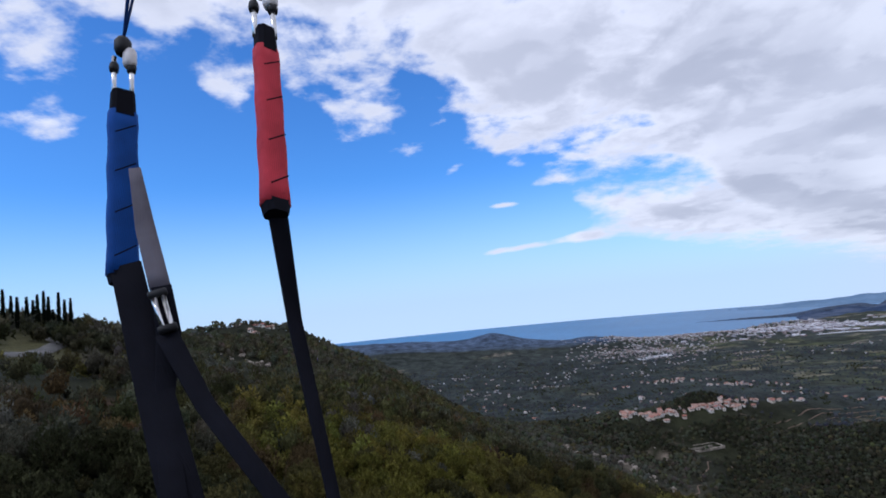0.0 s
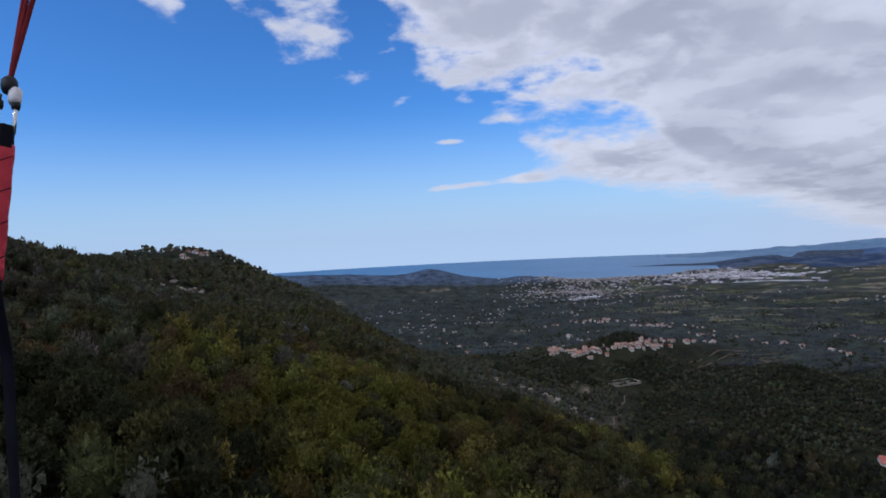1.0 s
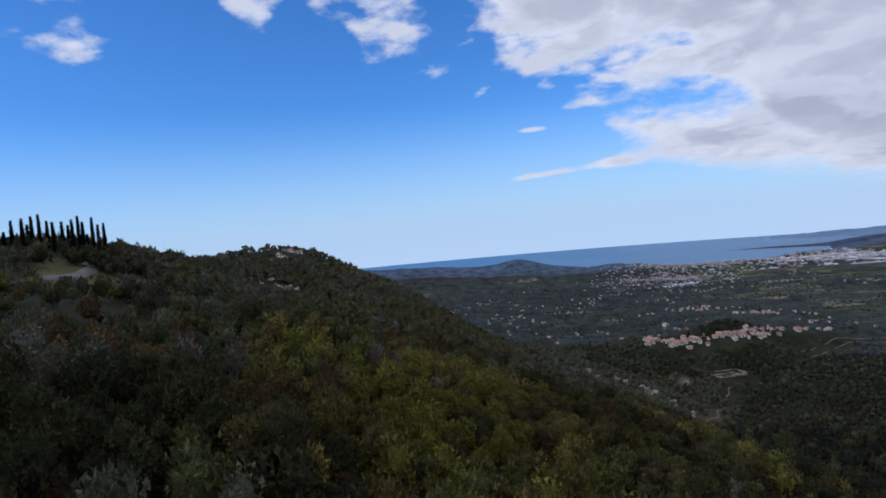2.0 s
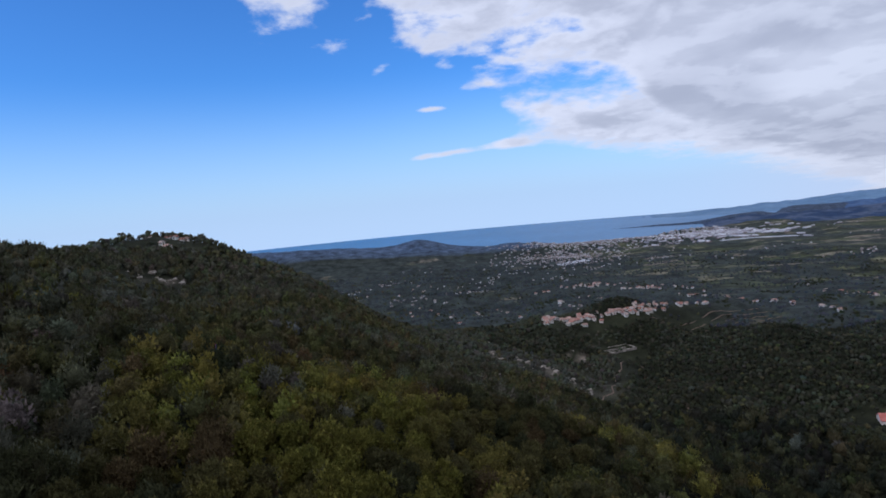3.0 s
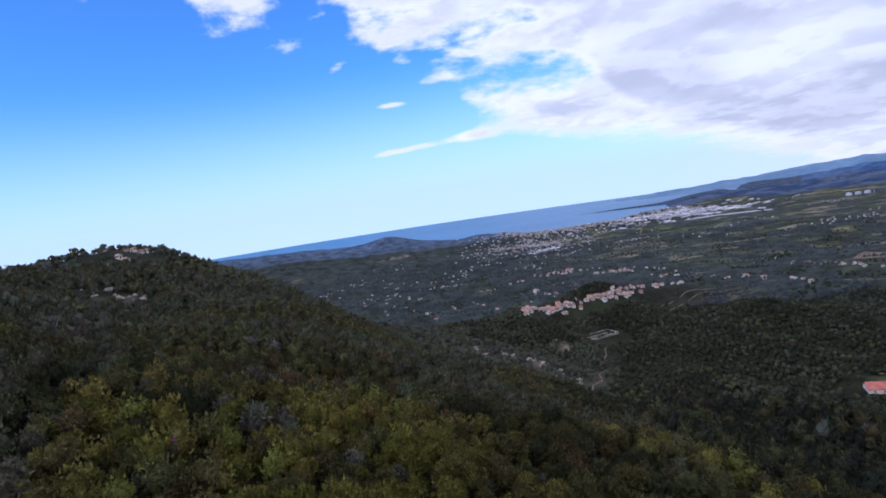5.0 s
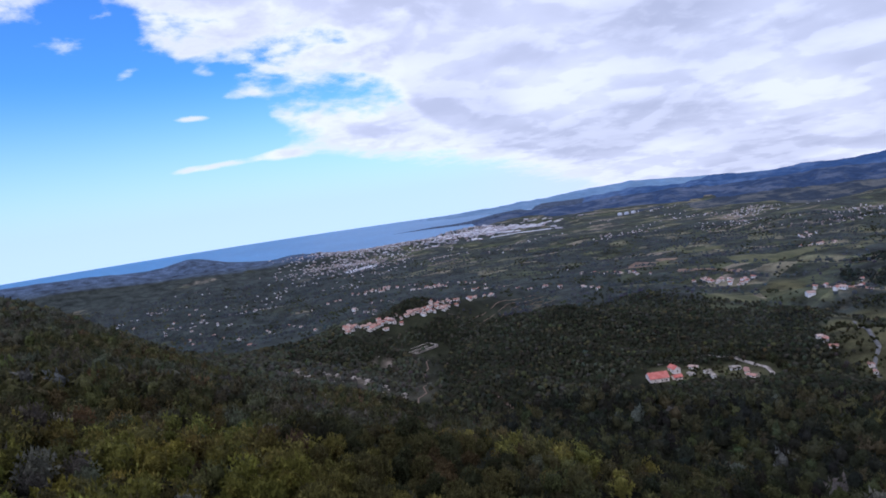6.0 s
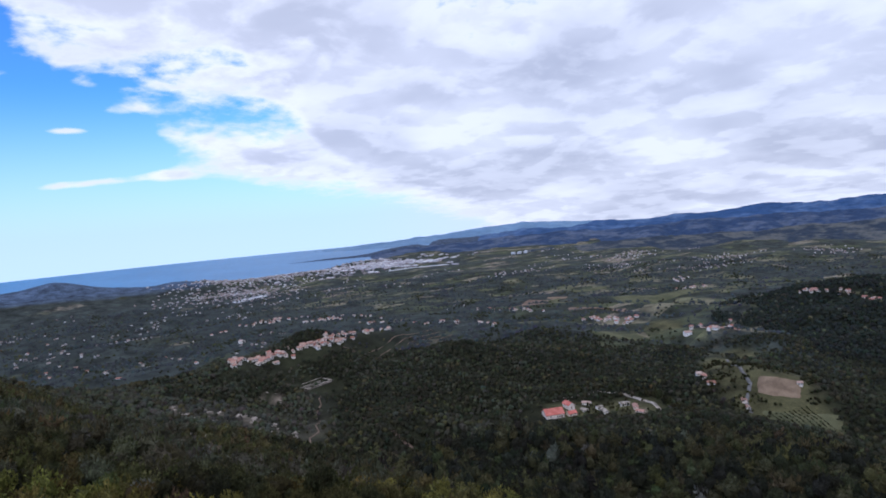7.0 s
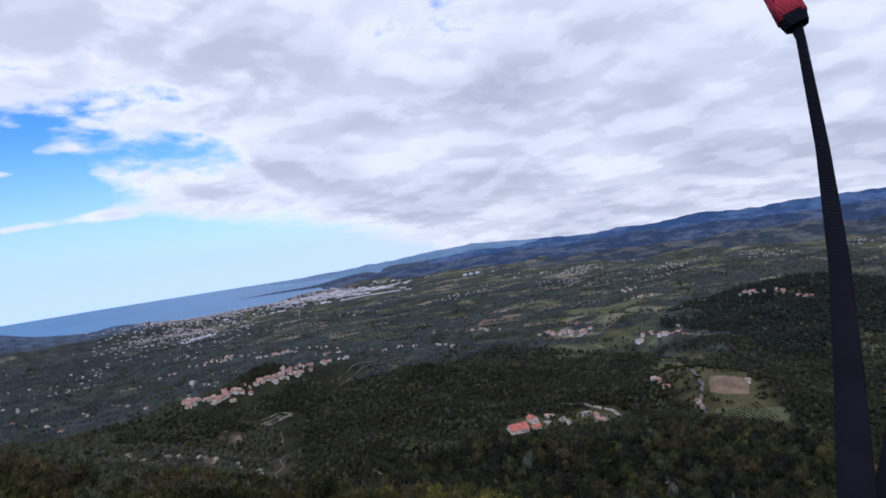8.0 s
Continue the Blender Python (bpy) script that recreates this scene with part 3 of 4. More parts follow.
plot("ground_green_strip", "narrow green field beside the village road", 1062, 680, 144, 41, -9, M["meadow"], 1.0)
plot("ground_far_green", "pale green field beyond the village", 1110, 916, 81, 35, -45, M["meadow"], 1.0)
plot("ground_hedged_meadow", "light green hedged meadow above the woods", 646, 514, 79, 36, -22, M["meadow"], 1.0)
ribbon("road_farm", "pale narrow farm road", ((590, 350), (572, 339), (535, 312), (503, 288), (490, 284), (476, 280), (462, 268)), 2.8, M["asphalt"])
ribbon("road_red_house", "pale curving drive behind the red-roofed house", ((384, 410), (412, 414), (440, 404), (446, 375), (436, 340), (416, 314), (398, 299)), 3.2, M["stone"])
ribbon("road_plateau", "grey asphalt road crossing the grassy plateau", ((-160, 130), (-128, 150), (-116, 172), (-124, 198), (-140, 212)), 4.5, M["asphalt"])
for k in range(4):
    ribbon("path_terrace", "pale terrace track among vineyards below the village", ((330 + 9 * k, 690 - 8 * k), (400 + 9 * k, 724 - 9 * k), (470 + 8 * k, 762 - 9 * k), (540 + 8 * k, 784 - 9 * k)), 0.8, M["soil"], 0.4, "path")
ribbon("path_valley", "narrow earth track along the wooded crease of the valley", ((270, 600), (250, 550), (236, 500), (224, 445), (213, 380)), 3.0, M["soil"], 0.25, "path")
ribbon("path_trail", "pale stony trail through the scrub", ((146, 400), (158, 424), (168, 446), (182, 460), (188, 478), (204, 496), (208, 520), (228, 548), (238, 572), (254, 600)), 1.0, M["soil"])


# ================= trees =================
rng = np.random.default_rng(7)


def leaf_cloud(quads, size, clumps, seed, squash=0.8):
    """A crown of radius about 1, centred on the origin: leaf sprays on the skins of several clumps. Returns vertices and faces."""
    r = np.random.default_rng(seed)
    centre = r.normal(size=(clumps, 3))
    centre *= (0.62 * r.uniform(0.55, 1.0, (clumps, 1)) / np.linalg.norm(centre, axis=1, keepdims=True))
    centre[:, 2] = centre[:, 2] * squash + 0.05
    span = r.uniform(0.30, 0.52, clumps)
    k = r.integers(0, clumps, quads)
    out = r.normal(size=(quads, 3))
    out[:, 2] += 0.35
    out /= np.linalg.norm(out, axis=1, keepdims=True)
    at = centre[k] + out * (span[k] * r.uniform(0.75, 1.08, quads))[:, None]
    go = out + np.array((0, 0, 0.65)) + r.normal(size=(quads, 3)) * 0.5      # sprays reach out and up
    go /= np.linalg.norm(go, axis=1, keepdims=True)
    one = np.cross(go, r.normal(size=(quads, 3)))
    one /= np.linalg.norm(one, axis=1, keepdims=True)
    s1, s2 = size * r.uniform(0.45, 0.85, (quads, 1)), size * r.uniform(1.0, 1.9, (quads, 1))
    v = np.stack([at - one * s1 - go * s2 * 0.45, at + one * s1 - go * s2 * 0.45, at + go * s2 * 0.9], 1)
    return v.reshape(-1, 3), np.arange(quads * 3).reshape(-1, 3)


def mass(seed, level, size, lumps, lowest=-2.0):
    """The leafy body of a crown: a ball swollen into lumps, cut off below. Triangles are given as quads with a doubled corner left out."""
    bm = bmesh.new()
    bmesh.ops.create_icosphere(bm, subdivisions=level, radius=1.0)
    r = random.Random(seed)
    tops = [Vector((r.gauss(0, 1), r.gauss(0, 1), r.gauss(0.35, 0.8))).normalized() for _ in range(lumps)]
    for v in bm.verts:
        u = v.co.normalized()
        swell = max(math.exp(-((u - t).length / 0.42) ** 2) for t in tops)
        v.co = u * size * (0.72 + 0.36 * swell + 0.16 * noise.noise(u * 3.1 + Vector((seed, 0, 0))) + 0.08 * noise.noise(u * 7.0 + Vector((0, seed, 0))))
    drop = [f for f in bm.faces if f.calc_center_median().z < lowest]
    bmesh.ops.delete(bm, geom=drop, context="FACES")
    bm.verts.ensure_lookup_table()
    bm.verts.index_update()
    out = np.array([v.co[:] for v in bm.verts]), np.array([[v.index for v in f.verts] for f in bm.faces])
    bm.free()
    return out


def crown(level, sprays, size, clumps, seed, lowest=-0.45, body=0.64):
    """A lumpy body of twigs and leaves, shade put into its colour, under many leaf sprays, all in triangles. Returns
    vertices, faces and how leafy each vertex is.
    """
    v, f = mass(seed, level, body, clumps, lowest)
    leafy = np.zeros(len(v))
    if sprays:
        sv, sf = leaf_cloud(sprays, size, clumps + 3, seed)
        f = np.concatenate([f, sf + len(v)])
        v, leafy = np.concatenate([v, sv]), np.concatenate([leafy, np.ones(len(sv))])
    return v, f, leafy


def trunk_mesh(bm, high, reach, seed):
    r = random.Random(seed)
    lean = Vector((r.uniform(-.12, .12), r.uniform(-.12, .12), 1))
    tube(bm, [lean * (high * k) + Vector((0, 0, -0.4 if k == 0 else 0)) for k in (0, .35, .7, 1.0)], [.16 * reach / 2.4, .12 * reach / 2.4, .09 * reach / 2.4, .04], 7)
    for k in range(5):
        a, s = k * 1.256 + r.uniform(-.4, .4), lean * (high * r.uniform(.45, .75))
        e = s + Vector((math.cos(a) * reach * .6, math.sin(a) * reach * .6, reach * r.uniform(.35, .7)))
        tube(bm, [s, s.lerp(e, .5) + Vector((0, 0, .1)), e], [.06, .045, .02], 5)


# the two darkest tints have shade put in, the far one haze
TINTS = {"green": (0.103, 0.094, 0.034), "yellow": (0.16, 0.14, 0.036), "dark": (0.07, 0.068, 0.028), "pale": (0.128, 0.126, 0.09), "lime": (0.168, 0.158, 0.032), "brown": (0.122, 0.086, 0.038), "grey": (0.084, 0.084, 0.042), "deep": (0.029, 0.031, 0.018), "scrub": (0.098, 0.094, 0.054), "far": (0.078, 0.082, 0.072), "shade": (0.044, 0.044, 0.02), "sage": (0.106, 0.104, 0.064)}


def species(x, y):
    """Which trees, or shade and haze tints, stand where: one name for each place."""
    lush = waves(x, y, 70, 31) + bump(x, y, -10, 86, 1.0, 36, 30, 0) + bump(x, y, -24, 88, 1.0, 15, 20, 20) + bump(x, y, -31, 104, 1.3, 13, 18, 0) - 0.25
    dry = waves(x, y, 55, 37) + bump(x, y, 40, 150, 0.5, 60, 60, 0)
    u = rng.random(np.shape(x))
    kind = np.where(u < 0.5, "green", "dark").astype(object)
    kind[(lush > 0.35) & (u > 0.30)] = "yellow"
    kind[(lush > 0.0) & (lush <= 0.35) & (u > 0.8)] = "yellow"
    kind[(lush > 0.9) & (u > 0.35)] = "lime"
    kind[(dry > 0.45) & (u < 0.14)] = "brown"
    kind[u > 0.988] = "pale"
    kind[(off_ridge(x, y) < 24) & (u < 0.75)] = "dark"
    kind[(off_ridge(x, y) < 24) & (u < 0.55)] = "sage"
    far = np.hypot(x, y)
    kind[(far > 180) & ((kind == "yellow") | (kind == "lime"))] = "green"
    stand = waves(x, y, 150, 61) + 0.5 * waves(x, y, 60, 62) - 0.35 * (x > 190) * (far < 650)
    kind[(far > 200) & (u < 0.85) & (stand > -0.25)] = "grey"
    kind[(far > 200) & (u < 0.55) & (stand > 0.75)] = "scrub"
    # darker tints paint shade into the folds, the crease and the spur
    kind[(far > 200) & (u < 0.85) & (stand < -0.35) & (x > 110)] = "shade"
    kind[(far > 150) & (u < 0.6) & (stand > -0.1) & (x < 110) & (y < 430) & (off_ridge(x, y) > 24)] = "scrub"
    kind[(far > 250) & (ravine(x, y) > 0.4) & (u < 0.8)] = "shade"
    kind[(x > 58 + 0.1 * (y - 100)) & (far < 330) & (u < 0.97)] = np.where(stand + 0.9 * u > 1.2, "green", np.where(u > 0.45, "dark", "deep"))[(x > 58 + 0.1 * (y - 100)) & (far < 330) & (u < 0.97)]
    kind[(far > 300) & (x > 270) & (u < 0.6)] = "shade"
    # tint with aerial haze put into it, for trees out on the plain
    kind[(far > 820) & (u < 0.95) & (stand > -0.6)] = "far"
    # the hill's trees carry cloud shade in their tint
    kind[(dark_hill(x, y) > 0.1) & (u < 0.96)] = "deep"
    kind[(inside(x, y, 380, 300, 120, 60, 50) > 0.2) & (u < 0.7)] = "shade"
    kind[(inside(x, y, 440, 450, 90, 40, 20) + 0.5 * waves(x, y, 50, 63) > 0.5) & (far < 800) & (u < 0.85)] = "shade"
    kind[(inside(x, y, 140, 500, 75, 65, 40) > 0.2) & (u < 0.6)] = "scrub"
    heath = np.maximum(inside(x, y, -50, 90, 15, 9, 120), inside(x, y, -43, 72, 10, 6, 120))
    kind[(heath > 0.2) & (u < 0.40)] = "brown"
    kind[(heath > 0.2) & (u > 0.75)] = "scrub"
    kind[(far > 230) & (kind == "pale")] = "grey"
    for gx, gy, gr in ((-19, 114, 4.5), (-23, 139, 5), (-39, 58, 5), (-22, 38, 4), (-37, 80, 3)):
        kind[(np.hypot(x - gx, y - gy) < gr) & (u > 0.5)] = "pale"
    return kind


def scatter(spacing, near, far_, keep):
    """Jittered places on the land between two distances, in the valley's half of the compass."""
    g = np.arange(-far_, far_ + spacing, spacing)
    x, y = [q.ravel() for q in np.meshgrid(g, g)]
    x, y = x + rng.uniform(-.42, .42, x.shape) * spacing, y + 40 + rng.uniform(-.42, .42, y.shape) * spacing
    r, a = np.hypot(x, y - 40), np.degrees(np.arctan2(x, y + 10))
    ok = (r >= near) & (r < far_) & (a > (-72 if far_ < 200 else -50)) & (a < 92)
    x, y = x[ok], y[ok]
    ok = rng.random(x.shape) < keep(x, y)
    return x[ok], y[ok]


HOUSE_SPOTS = []      # filled below: centres of yards kept free of trees


def woods(x, y):
    """How likely a tree is at a place."""
    d, s = off_ridge(x, y), along_ridge(x, y)
    w = 0.97 * (1 - 0.8 * open_land(x, y)) * (1 - inside(x, y, 500, 268, 34, 24, 28)) * (1 - inside(x, y, 458, 232, 33, 20, 25))
    for cx, cy, a, b, turn, left in THIN:
        w = w * (1 - (1 - left) * inside(x, y, cx, cy, a, b, turn))
    for hx, hy, hr in HOUSE_SPOTS:
        w = w * (np.hypot(x - hx, y - hy) > hr)
    w = w * np.where(d < -8, np.where(waves(x, y, 40, 43) > -0.5, 0.9, 0.2), 1)
    return w * np.where(shore(x, y) > 30, 1, 0)


def plain_woods(x, y):
    hedge = np.abs(np.sin(x * .021 + y * .013 + waves(x, y, 400, 51))) < 0.13
    grove = waves(x, y, 260, 53) > 0.5
    slope_ = (off_ridge(x, y) < 700 + 90 * waves(x, y, 200, 57) + 700 * (y < 400 + 60 * waves(x, y, 160, 58))) & (along_ridge(x, y) < 640)
    w = np.where(slope_ | (dark_hill(x, y) > 0.2), woods(x, y), np.where(grove, 0.85, np.where(hedge, 0.8, np.where(x < 480, 0.36, 0.20))))
    for cx, cy, a, b, turn, left in THIN:
        w = np.where(slope_, w, w * (1 - (1 - left) * inside(x, y, cx, cy, a, b, turn)))
    for hx, hy, hr in HOUSE_SPOTS:
        w = w * (np.hypot(x - hx, y - hy) > hr)
    return w * (1 - open_land(x, y)) * np.where(shore(x, y) > 40, 1, 0)


def forest(name, label, x, y, shapes, size, inner_shade, even=1.0, gain=1.0, haze_hue=(1, 1, 1), leaves="forest"):
    """Many crowns in one mesh, each with its own leaf colour."""
    kind = species(x, y)
    rad = size * rng.uniform(0.72, 1.35, x.shape)
    tall = rad * rng.uniform(0.95, 1.4, x.shape)
    turn = rng.uniform(0, 6.28, x.shape)
    which = rng.integers(0, len(shapes), x.shape)
    z = height(x, y) + tall * 0.75
    # bluer factors put aerial haze into the tint of farther crowns
    tone = gain * np.array(haze_hue) * np.array([TINTS[k] for k in kind]) * (1 + even * rng.uniform(-0.32, 0.38, (len(x), 1))) * (1 + rng.normal(size=(len(x), 3)) * 0.07)
    V, F, C, base = [], [], [], 0
    for k, (v, f, leafy) in enumerate(shapes):
        m = which == k
        c, s = np.cos(turn[m])[:, None], np.sin(turn[m])[:, None]
        r, t = rad[m][:, None], tall[m][:, None]
        vx = (v[None, :, 0] * c - v[None, :, 1] * s) * r + x[m][:, None]
        vy = (v[None, :, 0] * s + v[None, :, 1] * c) * r + y[m][:, None]
        vz = v[None, :, 2] * t + z[m][:, None]
        n, nv = m.sum(), len(v)
        V.append(np.stack([vx, vy, vz], -1).reshape(-1, 3))
        F.append((f[None] + (np.arange(n) * nv)[:, None, None] + base).reshape(-1, 3))
        # the body's tint is lowered to paint the shade beneath the sprays
        share = inner_shade + (1 - inner_shade) * leafy
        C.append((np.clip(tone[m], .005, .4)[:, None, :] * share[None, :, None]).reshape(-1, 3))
        base += n * nv
    ob = raw(name, np.concatenate(V), np.concatenate(F), M[leaves], colours={"tint": np.concatenate(C)}, smooth=True)
    return tagged(ob, label, "woods", kind="stuff")


def make_tree(kind, seed):
    """One full tree with trunk, limbs and a leafy crown, about 2.4 m in radius."""
    high, reach = 3.0, 2.5
    root = new("oak_tree" if kind != "pale" else "olive_tree")
    bm = bmesh.new()
    trunk_mesh(bm, high, reach, seed)
    part("trunk", bm, M["bark"], root, smooth=True)
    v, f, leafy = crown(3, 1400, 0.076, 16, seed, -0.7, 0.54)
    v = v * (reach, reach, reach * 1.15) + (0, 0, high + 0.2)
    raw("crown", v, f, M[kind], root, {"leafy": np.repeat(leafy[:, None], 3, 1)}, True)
    label = {"green": "young green oak tree on the wooded slope", "yellow": "yellow-green broadleaf tree in spring leaf on the slope", "dark": "dark green evergreen oak on the slope", "lime": "bright yellow-green young tree on the slope",
             "pale": "pale grey-green olive tree among darker scrub", "brown": "brownish bare-twigged tree among green ones"}[kind]
    return tagged(root, label, "tree", "trees on the near slope")


def fill_woods():
    x, y = scatter(3.15, 0, 135, woods)
    # the trees nearest to the strip of slope that the flight passes
    t = np.clip(((x + 34) * 60 + (y - 44) * 80) / (60 ** 2 + 80 ** 2), 0, 1)
    gap = np.hypot(x + 34 - 60 * t, y - 44 - 80 * t)
    order = np.argsort(gap)
    close, rest = order[:290], order[290:]
    kinds = ["dark" if k in ("deep", "grey", "sage", "scrub", "shade", "far") else k for k in species(x[close], y[close])]
    models = {}
    for i, (px_, py_, k) in enumerate(zip(x[close], y[close], kinds)):
        size = 0.50 + 0.62 * rng.random() ** 1.6
        at = Matrix.LocRotScale((px_, py_, ground_z(px_, py_) - 0.1 - 1.3 * size), Euler((0, 0, rng.uniform(0, 6.28))), None)
        grown = Matrix.Diagonal((size, size, size * rng.uniform(0.95, 1.35), 1))
        key = (k, i % 3)
        if key not in models:
            models[key] = make_tree(k, 100 + i)
            models[key].matrix_basis = at @ grown
        else:
            old = models[key].scale
            copy_thing(models[key], at @ Matrix.Diagonal([p / q for p, q in zip(grown.to_scale(), old)] + [1]))
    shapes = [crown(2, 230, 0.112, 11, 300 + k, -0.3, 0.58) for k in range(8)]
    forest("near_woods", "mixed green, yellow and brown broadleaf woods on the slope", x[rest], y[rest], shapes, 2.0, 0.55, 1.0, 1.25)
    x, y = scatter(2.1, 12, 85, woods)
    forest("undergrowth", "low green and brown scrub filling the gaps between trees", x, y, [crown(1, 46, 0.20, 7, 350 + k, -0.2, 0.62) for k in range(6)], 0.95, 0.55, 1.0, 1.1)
    a, r = np.radians(rng.uniform(-36, -27, 46)), rng.uniform(222, 252, 46)
    forest("plateau_trees", "dark broadleaf trees in front of the cypress row", np.sin(a) * r, np.cos(a) * r, [crown(2, 60, 0.2, 9, 370 + k, -0.4, 0.64) for k in range(4)], 3.0, 0.7, 0.6, 0.62)
    x, y = rng.normal(-66, 4, 26), rng.normal(131, 8, 26)
    forest("ridge_trees", "sage-green trees along the rim of the plateau", x, y, [crown(2, 90, 0.18, 9, 380 + k, -0.4, 0.62) for k in range(4)], 2.6, 0.6, 0.8, 0.9)
    x, y = scatter(3.6, 135, 390, woods)
    shapes = [crown(1, 34, 0.22, 8, 400 + k, -0.3, 0.68) for k in range(8)]
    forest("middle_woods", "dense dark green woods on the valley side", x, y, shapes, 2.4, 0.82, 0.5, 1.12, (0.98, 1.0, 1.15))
    # low gain here puts the valley's cloud shade into the leaf colour
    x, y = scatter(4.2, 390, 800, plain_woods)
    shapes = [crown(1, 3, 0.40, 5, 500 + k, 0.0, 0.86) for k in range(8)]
    forest("valley_woods", "woods and hedges in the valley, cloud shade in their dark colour", x, y, shapes, 2.6, 0.95, 0.20, 0.64, (0.93, 0.98, 1.3), "distant_forest")
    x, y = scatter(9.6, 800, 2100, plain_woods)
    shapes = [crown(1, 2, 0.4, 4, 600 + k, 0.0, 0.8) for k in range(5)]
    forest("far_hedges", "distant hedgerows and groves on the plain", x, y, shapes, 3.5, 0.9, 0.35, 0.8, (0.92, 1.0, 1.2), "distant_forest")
    x, y = scatter(5.6, 740, 1260, lambda x, y: 0.95 * (dark_hill(x, y) > 0.15) * plain_woods(x, y))
    shapes = [crown(1, 3, 0.40, 5, 650 + k, 0.0, 0.86) for k in range(5)]
    forest("hill_woods", "dense woods on the hill, cloud shade in their dark colour", x, y, shapes, 3.3, 0.9, 0.25, 0.95, (0.9, 1.0, 1.4), "distant_forest")


def plant_farm():
    """Rows of vines, bushes on the knoll and the trees along the drive."""
    shapes = [crown(2, 60, 0.2, 6, 700 + k, -0.3, 0.66) for k in range(4)]
    c, s = math.cos(radians(52)), math.sin(radians(52))
    u, v = [q.ravel() for q in np.meshgrid(np.arange(-19, 19, 1.7), np.arange(-15, 15, 3.4))]
    u = u + rng.uniform(-.4, .4, u.shape)
    forest("vine_rows", "rows of low green vines across the meadow", 470 + u * c - v * s, 236 + u * s + v * c, shapes, 0.8, 0.6)
    u, v = rng.uniform(-1, 1, (2, 1100))
    x, y = 522 + 84 * u * math.cos(.68) - 46 * v * math.sin(.68), 290 + 84 * u * math.sin(.68) + 46 * v * math.cos(.68)
    ok = (np.hypot(u, v) < 1) & (inside(x, y, 510, 268, 22, 20, 22) < 0.1) & (inside(x, y, 470, 236, 26, 20, 22) < 0.1) & (waves(x, y, 22, 91) > -0.1)
    forest("knoll_bushes", "scattered bushes and small olive trees on the farm knoll", x[ok], y[ok], shapes, 1.5, 0.6)
    line = np.array(((384, 416), (412, 421), (444, 411), (456, 377), (446, 337), (426, 307), (405, 289)), float)
    t = np.linspace(0, len(line) - 1.001, 90)
    k = t.astype(int)
    at = line[k] + (line[k + 1] - line[k]) * (t - k)[:, None] + rng.normal(size=(90, 2)) * 2.0
    forest("drive_trees", "dark trees lining the outer side of the curving drive", at[:, 0], at[:, 1], shapes, 3.0, 0.6)
    u, v = rng.normal(size=(2, 130))
    x, y = 402 + 20 * u, 364 + 16 * v
    forest("yard_bushes", "bushes between the outbuildings and the drive", x, y, shapes, 1.3, 0.6)


def make_cypress(seed, high):
    root = new("cypress_tree")
    bm = bmesh.new()
    tube(bm, [(0, 0, -0.5), (0, 0, high * .5), (0, 0, high * .9)], [.18, .12, .03], 7)
    part("trunk", bm, M["bark"], root)
    r = np.random.default_rng(seed)
    n = 520
    h = r.uniform(0.04, 1, n)
    wide = 0.78 * np.sin(np.clip(h * 2.6 + 0.25, 0, math.pi)) ** 0.7 * (1 - h * .55) + 0.06
    a = r.uniform(0, 6.28, n)
    at = np.stack([np.cos(a) * wide * r.uniform(.6, 1, n), np.sin(a) * wide * r.uniform(.6, 1, n), h * high], -1)
    up = np.stack([np.cos(a) * .5, np.sin(a) * .5, np.ones(n)], -1) + r.normal(size=(n, 3)) * .15
    up /= np.linalg.norm(up, axis=1, keepdims=True)
    side = np.cross(up, np.stack([np.cos(a), np.sin(a), 0 * a], -1) + r.normal(size=(n, 3)) * .3)
    side /= np.linalg.norm(side, axis=1, keepdims=True)
    v = np.stack([at - up * .35, at + side * .22, at + up * .75, at - side * .22], 1).reshape(-1, 3)
    raw("crown", v, np.arange(n * 4).reshape(-1, 4), M["cypress"], root)
    return tagged(root, "tall slender dark cypress tree on the plateau", "tree", "row of cypress trees")


def plant_cypresses():
    models = [make_cypress(800 + k, h) for k, h in enumerate((14.0, 11.0, 12.6))]
    spots = ((-32.2, 262), (-32.9, 270), (-33.6, 258), (-33.9, 266), (-34.3, 262), (-34.9, 255), (-35.3, 268), (-36.3, 262), (-36.9, 256), (-37.6, 264), (-38.1, 258), (-38.5, 262), (-39.0, 259), (-40.0, 255), (-31.4, 268), (-31.8, 260), (-32.6, 255), (-33.2, 272), (-35.8, 258), (-36.6, 270))
    for i, (a, r) in enumerate(spots):
        px_, py_ = math.sin(radians(a)) * r, math.cos(radians(a)) * r
        at = pose(px_, py_, ground_z(px_, py_), 0, 0, 47 * i)
        if i < 3:
            models[i].matrix_basis = at
        else:
            copy_thing(models[i % 3], at @ Matrix.Diagonal((1, 1, 0.66 + 0.42 * ((i * 7) % 10) / 10, 1)))


